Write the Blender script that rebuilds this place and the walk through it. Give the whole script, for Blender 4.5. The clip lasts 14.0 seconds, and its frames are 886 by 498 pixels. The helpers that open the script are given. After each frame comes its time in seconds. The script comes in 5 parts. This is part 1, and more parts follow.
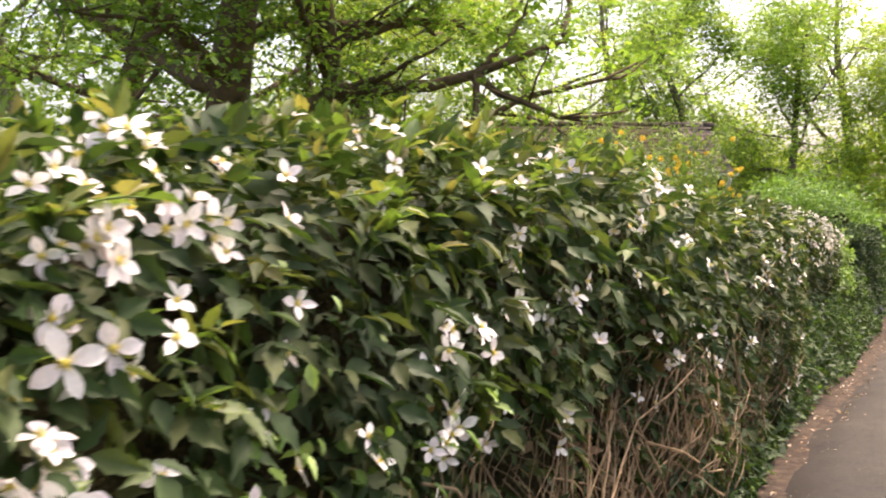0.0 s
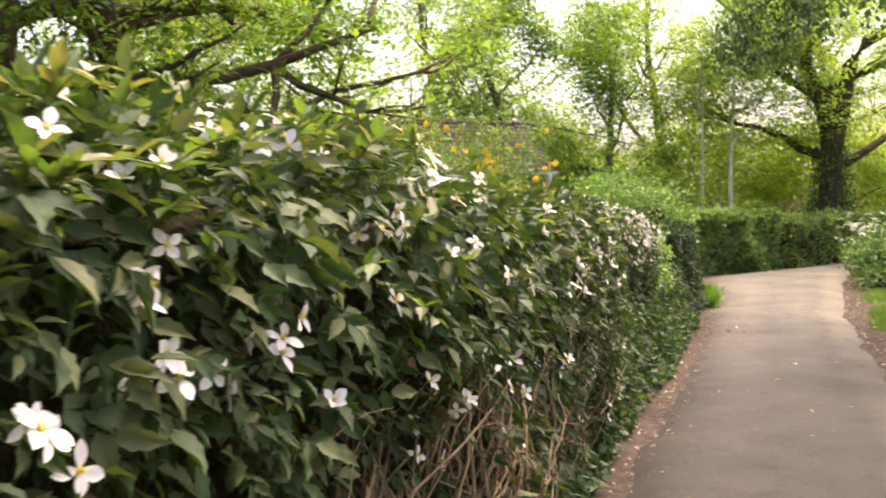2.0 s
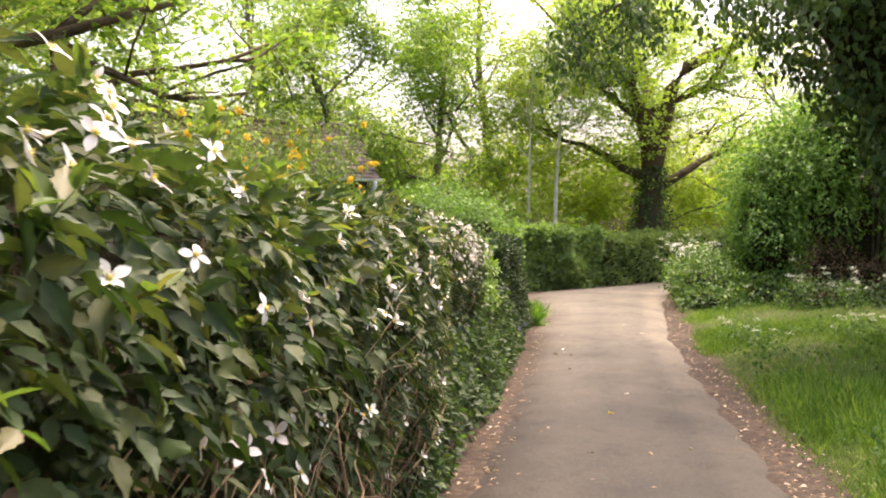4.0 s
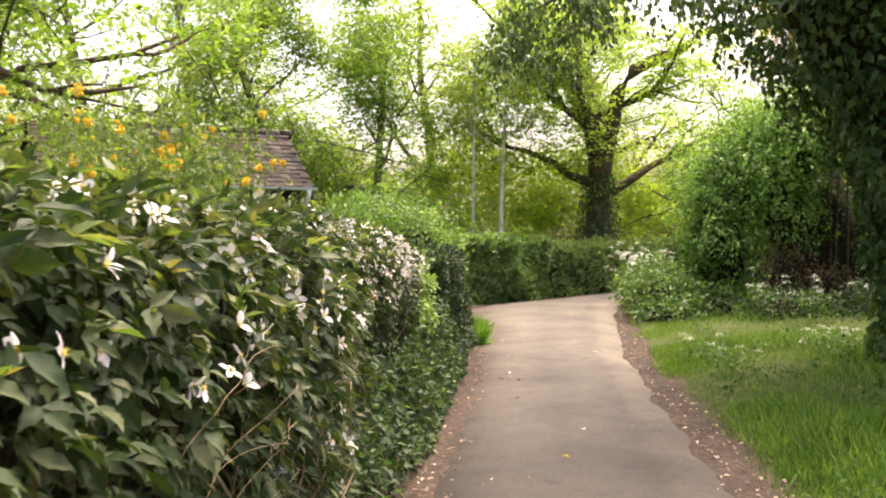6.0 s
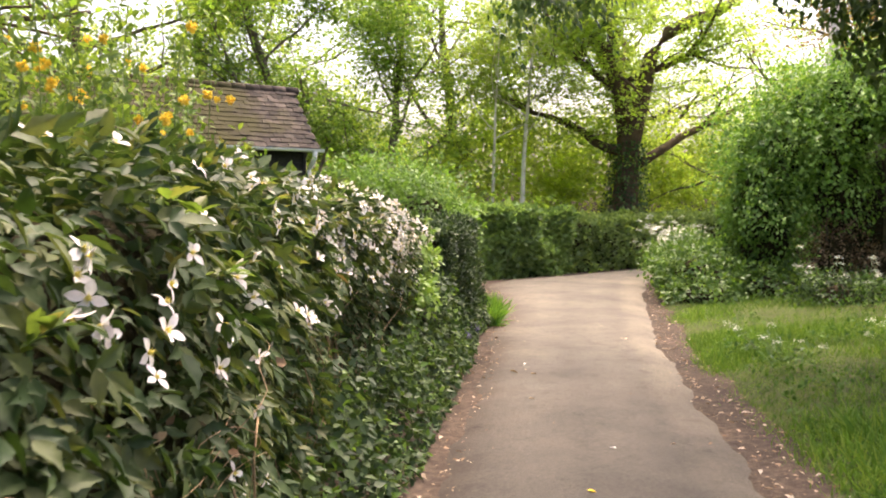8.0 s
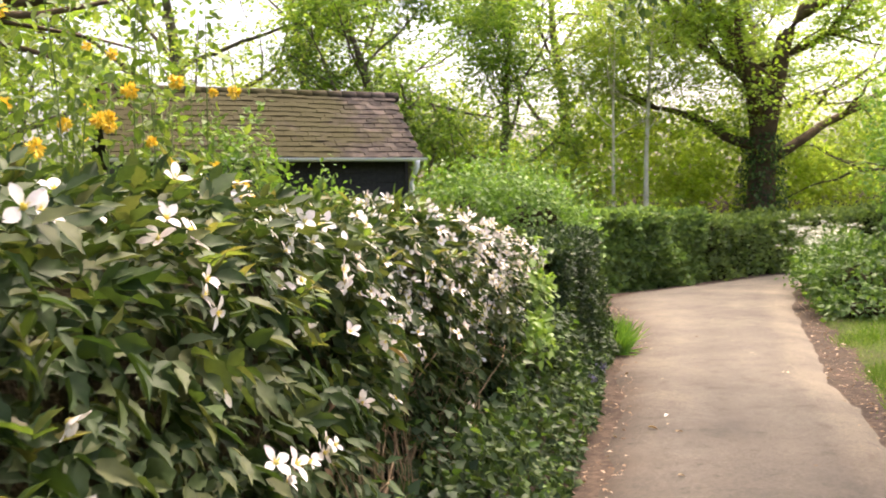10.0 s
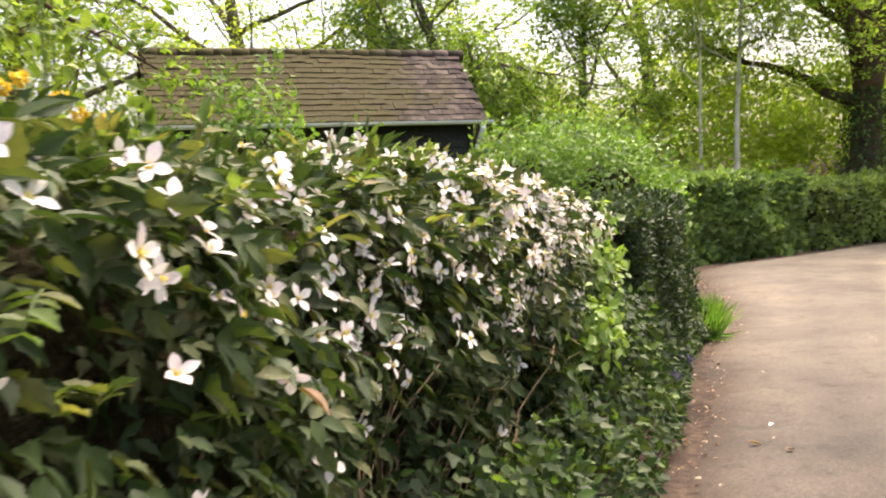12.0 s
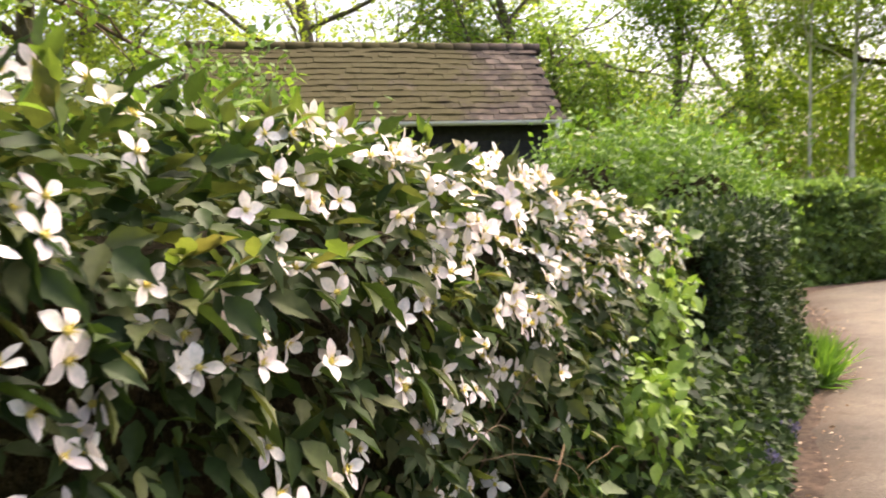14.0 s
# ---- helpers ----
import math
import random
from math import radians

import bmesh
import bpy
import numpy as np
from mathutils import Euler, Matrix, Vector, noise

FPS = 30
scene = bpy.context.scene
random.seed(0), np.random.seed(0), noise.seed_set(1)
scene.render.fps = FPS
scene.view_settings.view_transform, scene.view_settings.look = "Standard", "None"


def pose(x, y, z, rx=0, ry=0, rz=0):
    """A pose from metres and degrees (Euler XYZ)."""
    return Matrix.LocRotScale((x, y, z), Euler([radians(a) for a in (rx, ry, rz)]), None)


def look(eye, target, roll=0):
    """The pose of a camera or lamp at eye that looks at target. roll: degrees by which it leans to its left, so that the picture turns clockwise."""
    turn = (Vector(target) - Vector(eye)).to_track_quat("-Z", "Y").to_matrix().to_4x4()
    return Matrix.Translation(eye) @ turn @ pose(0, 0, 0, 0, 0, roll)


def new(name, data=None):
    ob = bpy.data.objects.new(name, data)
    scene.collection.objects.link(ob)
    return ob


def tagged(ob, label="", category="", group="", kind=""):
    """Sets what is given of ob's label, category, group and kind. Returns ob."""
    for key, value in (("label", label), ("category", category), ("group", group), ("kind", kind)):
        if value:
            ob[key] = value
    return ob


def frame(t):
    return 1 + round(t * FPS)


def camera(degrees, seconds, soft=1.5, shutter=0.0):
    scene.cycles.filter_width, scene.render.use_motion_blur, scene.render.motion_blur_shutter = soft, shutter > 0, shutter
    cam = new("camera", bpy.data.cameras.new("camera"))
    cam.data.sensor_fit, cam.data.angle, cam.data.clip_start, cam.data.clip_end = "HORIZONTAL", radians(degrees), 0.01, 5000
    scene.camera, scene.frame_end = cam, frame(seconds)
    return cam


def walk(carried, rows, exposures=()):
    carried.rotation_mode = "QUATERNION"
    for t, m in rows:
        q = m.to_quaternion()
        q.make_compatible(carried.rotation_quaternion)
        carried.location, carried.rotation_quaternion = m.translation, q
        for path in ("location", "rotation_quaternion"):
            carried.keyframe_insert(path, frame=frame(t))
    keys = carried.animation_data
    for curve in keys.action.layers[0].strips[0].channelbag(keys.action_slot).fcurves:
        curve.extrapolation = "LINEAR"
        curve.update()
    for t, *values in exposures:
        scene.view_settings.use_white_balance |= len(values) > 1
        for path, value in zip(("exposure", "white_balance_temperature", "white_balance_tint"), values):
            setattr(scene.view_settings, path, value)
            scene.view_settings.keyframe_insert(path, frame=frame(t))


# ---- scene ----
cam = camera(49.75, 14.0, soft=1.9, shutter=0.3)
# seconds, x, y, z, yaw, pitch, roll
PATH = [
    (0.0, 0.549, 2.129, 1.501, 2.28, -1.29, 0.83),
    (0.5, 0.701, 2.440, 1.515, 0.03, -0.51, 1.04),
    (1.0, 0.783, 2.696, 1.520, -1.63, 0.60, 0.81),
    (1.5, 0.788, 2.871, 1.522, -4.32, 0.22, 0.56),
    (2.0, 0.870, 3.093, 1.496, -7.82, -1.36, 2.17),
    (2.5, 0.984, 3.331, 1.490, -11.18, -2.05, 2.45),
    (3.0, 1.061, 3.613, 1.488, -14.36, -1.47, 1.55),
    (5.5, 1.632, 4.989, 1.486, -20.31, -1.01, 0.56),
    (6.0, 1.790, 5.284, 1.488, -21.27, -0.40, 0.84),
    (6.5, 1.939, 5.591, 1.488, -22.17, 0.57, -0.51),
    (7.0, 2.141, 5.913, 1.472, -21.69, -0.40, -0.84),
    (7.5, 2.313, 6.270, 1.451, -20.87, -1.95, -0.94),
    (10.0, 3.089, 8.205, 1.563, -12.83, -1.78, 1.84),
    (10.5, 3.187, 8.548, 1.562, -9.29, -1.48, 0.70),
    (11.0, 3.289, 8.844, 1.544, -7.37, -2.52, 1.36),
    (11.5, 3.453, 9.158, 1.510, -6.94, -4.00, 2.96),
    (12.0, 3.632, 9.503, 1.493, -7.86, -3.28, 2.74),
    (12.5, 3.795, 9.912, 1.488, -10.28, -1.79, 0.70),
    (13.0, 3.978, 10.293, 1.479, -10.91, -0.93, -0.32),
    (13.5, 4.104, 10.623, 1.473, -7.76, -1.44, 0.14),
    (14.0, 4.258, 11.032, 1.459, -2.03, -2.51, 2.14),
]
walk(cam, [(t, pose(x, y, z, 90 + pitch, roll, yaw)) for t, x, y, z, yaw, pitch, roll in PATH],
     exposures=[(0.0, 2.0, 7050, 19), (14.0, 2.0, 7050, 19)])

# ---- world and sun: bright thin overcast, veiled high sun over the lane ----
SUN_EL, SUN_AZ = radians(66), radians(45)      # azimuth from +y towards +x
world = bpy.data.worlds.new("sky")
scene.world = world
world.use_nodes = True
wn = world.node_tree.nodes
sky = wn.new("ShaderNodeTexSky")
sky.sky_type = "NISHITA"
sky.sun_disc = False
sky.sun_elevation, sky.sun_rotation = SUN_EL, SUN_AZ
sky.air_density, sky.dust_density, sky.ozone_density = 1.0, 8.0, 1.0
wn["Background"].inputs["Strength"].default_value = 0.15
world.node_tree.links.new(sky.outputs[0], wn["Background"].inputs["Color"])
sun = new("sun", bpy.data.lights.new("sun", "SUN"))
sun.data.energy, sun.data.angle, sun.data.color = 0.95, radians(25), (1.0, 0.94, 0.84)
sun_from = Vector((math.sin(SUN_AZ) * math.cos(SUN_EL), math.cos(SUN_AZ) * math.cos(SUN_EL), math.sin(SUN_EL)))
sun.matrix_world = look(sun_from * 60, (0, 0, 0))


# ---- materials ----
def material(name, rough=0.6, spec=0.4):
    m = bpy.data.materials.new(name)
    m.use_nodes = True
    nt = m.node_tree
    b = nt.nodes["Principled BSDF"]
    b.inputs["Roughness"].default_value = rough
    b.inputs["Specular IOR Level"].default_value = spec
    return m, nt, b


def ramp(nt, source, stops):
    r = nt.nodes.new("ShaderNodeValToRGB")
    e = r.color_ramp.elements
    while len(e) < len(stops):
        e.new(0.5)
    for el, (p, c) in zip(e, stops):
        el.position, el.color = p, (*c, 1)
    nt.links.new(source, r.inputs[0])
    return r.outputs[0]


def noise_tex(nt, scale, detail=4.0, rough=0.6, space="Object"):
    tc = nt.nodes.new("ShaderNodeTexCoord")
    n = nt.nodes.new("ShaderNodeTexNoise")
    n.inputs["Scale"].default_value, n.inputs["Detail"].default_value, n.inputs["Roughness"].default_value = scale, detail, rough
    nt.links.new(tc.outputs[space], n.inputs["Vector"])
    return n.outputs["Fac"]


def mix(nt, fac, a, b, how="MIX"):
    m = nt.nodes.new("ShaderNodeMix")
    m.data_type, m.blend_type = "RGBA", how
    for sock, v in ((0, fac), (6, a), (7, b)):
        if isinstance(v, (int, float)):
            m.inputs[sock].default_value = v
        elif isinstance(v, tuple):
            m.inputs[sock].default_value = (*v, 1)
        else:
            nt.links.new(v, m.inputs[sock])
    return m.outputs[2]


def bump(nt, b, height, strength, dist):
    n = nt.nodes.new("ShaderNodeBump")
    n.inputs["Strength"].default_value, n.inputs["Distance"].default_value = strength, dist
    nt.links.new(height, n.inputs["Height"])
    nt.links.new(n.outputs[0], b.inputs["Normal"])


def leaf_material(name, dark, mid, light, rough=0.5, spec=0.35, through_light=0.35, patch=0.9, single=False, glow_tint=(1.25, 1.3, 0.55)):
    """Leaves: colour varies from leaf to leaf and over larger patches; some light passes through."""
    m, nt, b = material(name, rough, spec)
    if single:
        rnd = nt.nodes.new("ShaderNodeObjectInfo").outputs["Random"]
    else:
        rnd = nt.nodes.new("ShaderNodeNewGeometry").outputs["Random Per Island"]
    col = ramp(nt, rnd, [(0.0, dark), (0.55, mid), (1.0, light)])
    big = noise_tex(nt, patch, 2.0)
    tone = ramp(nt, big, [(0.3, (0.72, 0.75, 0.7)), (0.7, (1.25, 1.2, 1.15))])
    col = mix(nt, 1.0, col, tone, "MULTIPLY")
    fine = ramp(nt, noise_tex(nt, 60, 2.0), [(0.3, (0.85, 0.85, 0.85)), (0.7, (1.12, 1.12, 1.12))])
    col = mix(nt, 1.0, col, fine, "MULTIPLY")
    nt.links.new(col, b.inputs["Base Color"])
    tr = nt.nodes.new("ShaderNodeBsdfTranslucent")
    glow = mix(nt, 1.0, col, glow_tint, "MULTIPLY")
    nt.links.new(glow, tr.inputs["Color"])
    ms = nt.nodes.new("ShaderNodeMixShader")
    ms.inputs[0].default_value = through_light
    nt.links.new(b.outputs[0], ms.inputs[1])
    nt.links.new(tr.outputs[0], ms.inputs[2])
    nt.links.new(ms.outputs[0], nt.nodes["Material Output"].inputs["Surface"])
    return m


def rough_material(name, stops, scale, bump_strength=0.4, bump_dist=0.02, rough=0.85, spec=0.25, second=None, fine=None):
    m, nt, b = material(name, rough, spec)
    n = noise_tex(nt, scale, 6.0, 0.65)
    col = ramp(nt, n, stops)
    if second:
        sc, lo, hi = second
        col = mix(nt, 1.0, col, ramp(nt, noise_tex(nt, sc, 3.0), [(0.3, lo), (0.7, hi)]), "MULTIPLY")
    nt.links.new(col, b.inputs["Base Color"])
    bump(nt, b, noise_tex(nt, fine or scale * 3, 4.0), bump_strength, bump_dist)
    return m


M_CLEM = leaf_material("clematis_leaf", (0.022, 0.046, 0.014), (0.05, 0.083, 0.027), (0.112, 0.126, 0.052), 0.55, 0.22, 0.3, 1.3)
M_CLEM_ONE = leaf_material("clematis_leaf_near", (0.025, 0.052, 0.016), (0.053, 0.087, 0.028), (0.11, 0.13, 0.05), 0.55, 0.22, 0.3, 1.3, True)
M_SHOOT = leaf_material("young_leaf", (0.08, 0.14, 0.035), (0.13, 0.19, 0.05), (0.19, 0.17, 0.07), 0.45, 0.4, 0.45, 1.5)
M_LIME = leaf_material("lime_leaf", (0.11, 0.20, 0.045), (0.18, 0.30, 0.07), (0.30, 0.42, 0.13), 0.45, 0.4, 0.4, 2.0)
M_DARKLEAF = leaf_material("dark_glossy_leaf", (0.018, 0.04, 0.016), (0.035, 0.065, 0.025), (0.08, 0.12, 0.045), 0.55, 0.25, 0.25, 1.0)
M_IVY = leaf_material("ivy_leaf", (0.032, 0.065, 0.022), (0.07, 0.125, 0.04), (0.15, 0.22, 0.075), 0.55, 0.25, 0.3, 0.8)
M_HERB = leaf_material("verge_plant_leaf", (0.05, 0.105, 0.025), (0.095, 0.18, 0.042), (0.16, 0.26, 0.065), 0.5, 0.35, 0.4, 0.9)
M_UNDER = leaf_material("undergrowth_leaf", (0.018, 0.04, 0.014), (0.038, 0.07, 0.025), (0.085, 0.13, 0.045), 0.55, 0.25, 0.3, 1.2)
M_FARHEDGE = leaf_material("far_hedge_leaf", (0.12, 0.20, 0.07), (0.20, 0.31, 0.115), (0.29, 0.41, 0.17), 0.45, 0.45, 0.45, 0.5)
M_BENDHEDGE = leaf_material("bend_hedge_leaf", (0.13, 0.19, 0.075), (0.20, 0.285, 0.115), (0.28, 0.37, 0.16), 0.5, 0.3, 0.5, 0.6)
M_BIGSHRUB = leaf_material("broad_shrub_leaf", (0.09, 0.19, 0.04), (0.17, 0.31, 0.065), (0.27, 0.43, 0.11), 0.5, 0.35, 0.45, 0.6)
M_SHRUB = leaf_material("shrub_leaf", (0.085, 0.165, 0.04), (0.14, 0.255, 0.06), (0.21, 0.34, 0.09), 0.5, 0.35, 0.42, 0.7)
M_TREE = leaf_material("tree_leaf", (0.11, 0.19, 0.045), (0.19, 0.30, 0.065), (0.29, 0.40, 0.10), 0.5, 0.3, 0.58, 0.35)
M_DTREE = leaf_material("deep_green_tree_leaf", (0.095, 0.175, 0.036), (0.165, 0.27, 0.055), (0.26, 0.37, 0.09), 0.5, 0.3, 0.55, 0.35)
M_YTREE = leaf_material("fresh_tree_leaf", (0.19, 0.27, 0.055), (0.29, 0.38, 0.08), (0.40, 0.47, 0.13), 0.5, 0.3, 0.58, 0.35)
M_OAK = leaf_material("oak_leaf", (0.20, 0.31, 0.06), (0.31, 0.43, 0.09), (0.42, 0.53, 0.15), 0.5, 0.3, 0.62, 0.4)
# fresh leaf colour made paler: the glow of backlight is painted in
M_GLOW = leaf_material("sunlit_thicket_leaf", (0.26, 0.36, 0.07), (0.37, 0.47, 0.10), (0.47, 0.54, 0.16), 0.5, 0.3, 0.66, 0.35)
M_BRONZE = leaf_material("bronze_leaf", (0.13, 0.08, 0.03), (0.24, 0.14, 0.06), (0.30, 0.24, 0.09), 0.5, 0.3, 0.5, 0.4)
M_KERRIA = leaf_material("kerria_leaf", (0.08, 0.14, 0.03), (0.13, 0.20, 0.05), (0.20, 0.27, 0.07), 0.5, 0.3, 0.45, 0.9)
M_TUFT = leaf_material("lush_grass_blade", (0.06, 0.15, 0.025), (0.10, 0.22, 0.04), (0.16, 0.28, 0.06), 0.5, 0.3, 0.45, 0.8)
M_VERGE = leaf_material("verge_grass_blade", (0.058, 0.13, 0.022), (0.11, 0.205, 0.038), (0.21, 0.29, 0.07), 0.6, 0.15, 0.4, 0.8)
M_WEED = leaf_material("verge_weed_leaf", (0.035, 0.085, 0.018), (0.065, 0.135, 0.03), (0.11, 0.19, 0.045), 0.65, 0.15, 0.4, 0.9)
M_LITTER = leaf_material("fallen_leaf", (0.13, 0.08, 0.045), (0.27, 0.19, 0.13), (0.52, 0.44, 0.36), 0.7, 0.2, 0.1, 1.0)
M_DRY = leaf_material("withered_leaf", (0.10, 0.06, 0.035), (0.20, 0.13, 0.08), (0.30, 0.22, 0.14), 0.7, 0.2, 0.2, 1.0)
M_PETAL = leaf_material("clematis_petal", (0.80, 0.72, 0.74), (0.86, 0.81, 0.80), (0.88, 0.86, 0.84), 0.55, 0.25, 0.22, 2.0, glow_tint=(1, 1, 1))
M_PETAL_ONE = leaf_material("clematis_petal_near", (0.80, 0.72, 0.75), (0.86, 0.82, 0.81), (0.88, 0.86, 0.84), 0.55, 0.25, 0.22, 2.0, True, (1, 1, 1))
M_STAMEN = leaf_material("yellow_stamen", (0.66, 0.52, 0.08), (0.74, 0.62, 0.16), (0.78, 0.70, 0.30), 0.6, 0.2, 0.15, 2.0)
M_POM = leaf_material("golden_petal", (0.78, 0.52, 0.05), (0.86, 0.64, 0.08), (0.88, 0.72, 0.14), 0.6, 0.2, 0.25, 2.0, glow_tint=(1, 1, 0.8))
M_UMBEL = leaf_material("white_umbel", (0.62, 0.66, 0.52), (0.76, 0.78, 0.68), (0.85, 0.85, 0.80), 0.6, 0.2, 0.3, 2.0, glow_tint=(1, 1, 1))
M_BLUE = leaf_material("bluebell_petal", (0.09, 0.085, 0.22), (0.14, 0.13, 0.30), (0.21, 0.20, 0.38), 0.5, 0.3, 0.3, 2.0)
M_STEM = rough_material("vine_stem", [(0.3, (0.15, 0.10, 0.055)), (0.7, (0.40, 0.295, 0.175))], 9, 0.5, 0.004, 0.8, 0.25, (2.0, (0.7, 0.7, 0.7), (1.2, 1.15, 1.1)))
M_GREENSTEM = rough_material("green_stem", [(0.3, (0.07, 0.12, 0.03)), (0.7, (0.15, 0.20, 0.06))], 9, 0.3, 0.004, 0.6, 0.3)
# twig brown, darkened to stand for the shade deep inside the foliage
M_CORE = rough_material("shaded_twigs", [(0.3, (0.016, 0.013, 0.007)), (0.55, (0.05, 0.04, 0.021)), (0.8, (0.12, 0.09, 0.05))], 28, 1.0, 0.05, 0.95, 0.1, (1.5, (0.6, 0.7, 0.5), (1.1, 1.05, 1.0)), 45)
M_BARK = rough_material("grey_brown_bark", [(0.3, (0.075, 0.06, 0.045)), (0.7, (0.20, 0.165, 0.125))], 7, 0.9, 0.03, 0.9, 0.2, (1.2, (0.7, 0.8, 0.65), (1.15, 1.1, 1.05)))
M_OAKBARK = rough_material("ivy_stained_bark", [(0.3, (0.06, 0.04, 0.028)), (0.7, (0.17, 0.115, 0.075))], 6, 0.9, 0.03, 0.9, 0.2, (1.2, (0.7, 0.8, 0.65), (1.15, 1.1, 1.05)))
M_PALEBARK = rough_material("pale_bark", [(0.3, (0.48, 0.43, 0.32)), (0.6, (0.75, 0.69, 0.54)), (0.8, (0.82, 0.77, 0.63))], 6, 0.4, 0.01, 0.75, 0.25, (2.0, (0.7, 0.72, 0.62), (1.1, 1.1, 1.1)))
M_POLE = rough_material("weathered_pole_wood", [(0.3, (0.34, 0.30, 0.25)), (0.7, (0.52, 0.47, 0.41))], 8, 0.4, 0.01, 0.85, 0.2)


def asphalt_material():
    m, nt, b = material("worn_asphalt", 0.88, 0.25)
    grain = ramp(nt, noise_tex(nt, 130, 4.0, 0.8), [(0.3, (0.087, 0.079, 0.067)), (0.55, (0.145, 0.132, 0.112)), (0.75, (0.238, 0.219, 0.187))])
    worn = ramp(nt, noise_tex(nt, 0.8, 5.0, 0.6), [(0.32, (0.70, 0.69, 0.69)), (0.52, (1.0, 0.98, 0.96)), (0.72, (1.28, 1.22, 1.16))])
    col = mix(nt, 1.0, grain, worn, "MULTIPLY")
    stone = ramp(nt, noise_tex(nt, 42, 3.0, 0.75), [(0.34, (0.78, 0.78, 0.78)), (0.5, (1, 1, 1)), (0.68, (1.3, 1.28, 1.24))])
    col = mix(nt, 1.0, col, stone, "MULTIPLY")
    spots = ramp(nt, noise_tex(nt, 6.0, 5.0, 0.7), [(0.32, (0.72, 0.70, 0.68)), (0.45, (1, 1, 1)), (0.7, (1.08, 1.06, 1.03))])
    col = mix(nt, 1.0, col, spots, "MULTIPLY")
    # newer, darker surfacing to a ragged seam before the bend, deepened southward as painted shade
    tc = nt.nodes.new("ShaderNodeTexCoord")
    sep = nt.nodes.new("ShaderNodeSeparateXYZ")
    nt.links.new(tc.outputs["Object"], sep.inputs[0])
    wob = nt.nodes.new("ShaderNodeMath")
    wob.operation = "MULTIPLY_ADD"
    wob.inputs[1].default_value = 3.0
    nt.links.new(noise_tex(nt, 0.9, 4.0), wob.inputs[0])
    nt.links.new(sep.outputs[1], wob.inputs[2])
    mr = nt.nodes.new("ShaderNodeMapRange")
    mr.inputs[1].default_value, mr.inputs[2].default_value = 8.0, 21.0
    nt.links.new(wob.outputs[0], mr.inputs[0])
    age_and_shade = ramp(nt, mr.outputs[0], [(0.0, (0.2, 0.2, 0.199)), (0.35, (0.4, 0.398, 0.393)), (0.55, (0.68, 0.665, 0.65)), (0.62, (0.78, 0.77, 0.75)), (1.0, (0.9, 0.885, 0.86))])
    col = mix(nt, 1.0, col, age_and_shade, "MULTIPLY")
    # wheel tracks polished pale, a pale strip along the broken far edge, dirt trodden in along the hedge
    uvn = nt.nodes.new("ShaderNodeUVMap")
    uvn.uv_map = "lane"
    su = nt.nodes.new("ShaderNodeSeparateXYZ")
    nt.links.new(uvn.outputs[0], su.inputs[0])
    wu = nt.nodes.new("ShaderNodeMath")
    wu.operation = "MULTIPLY_ADD"
    wu.inputs[1].default_value = 0.16
    nt.links.new(noise_tex(nt, 1.3, 5.0, 0.65), wu.inputs[0])
    nt.links.new(su.outputs[0], wu.inputs[2])
    wear = ramp(nt, wu.outputs[0], [(0.10, (0.62, 0.55, 0.50)), (0.2, (0.86, 0.84, 0.82)), (0.34, (1.04, 1.04, 1.04)), (0.52, (0.9, 0.9, 0.9)), (0.72, (1.0, 1.0, 1.0)), (0.86, (0.88, 0.88, 0.88)), (0.93, (1.16, 1.14, 1.1)), (1.0, (1.2, 1.18, 1.14))])
    col = mix(nt, 1.0, col, wear, "MULTIPLY")
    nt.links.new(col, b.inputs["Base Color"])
    bump(nt, b, noise_tex(nt, 110, 3.0, 0.7), 0.5, 0.006)
    return m


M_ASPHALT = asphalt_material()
M_DIRT = rough_material("leafy_dirt", [(0.25, (0.032, 0.025, 0.019)), (0.5, (0.068, 0.053, 0.042)), (0.75, (0.13, 0.104, 0.084))], 14, 0.8, 0.02, 0.95, 0.15, (1.6, (0.65, 0.62, 0.6), (1.25, 1.15, 1.05)), 60)
M_SOIL = rough_material("grassy_soil", [(0.25, (0.032, 0.042, 0.014)), (0.5, (0.058, 0.075, 0.022)), (0.75, (0.105, 0.10, 0.045))], 7, 0.7, 0.03, 0.95, 0.15, (0.7, (0.7, 0.75, 0.6), (1.2, 1.15, 1.0)), 40)


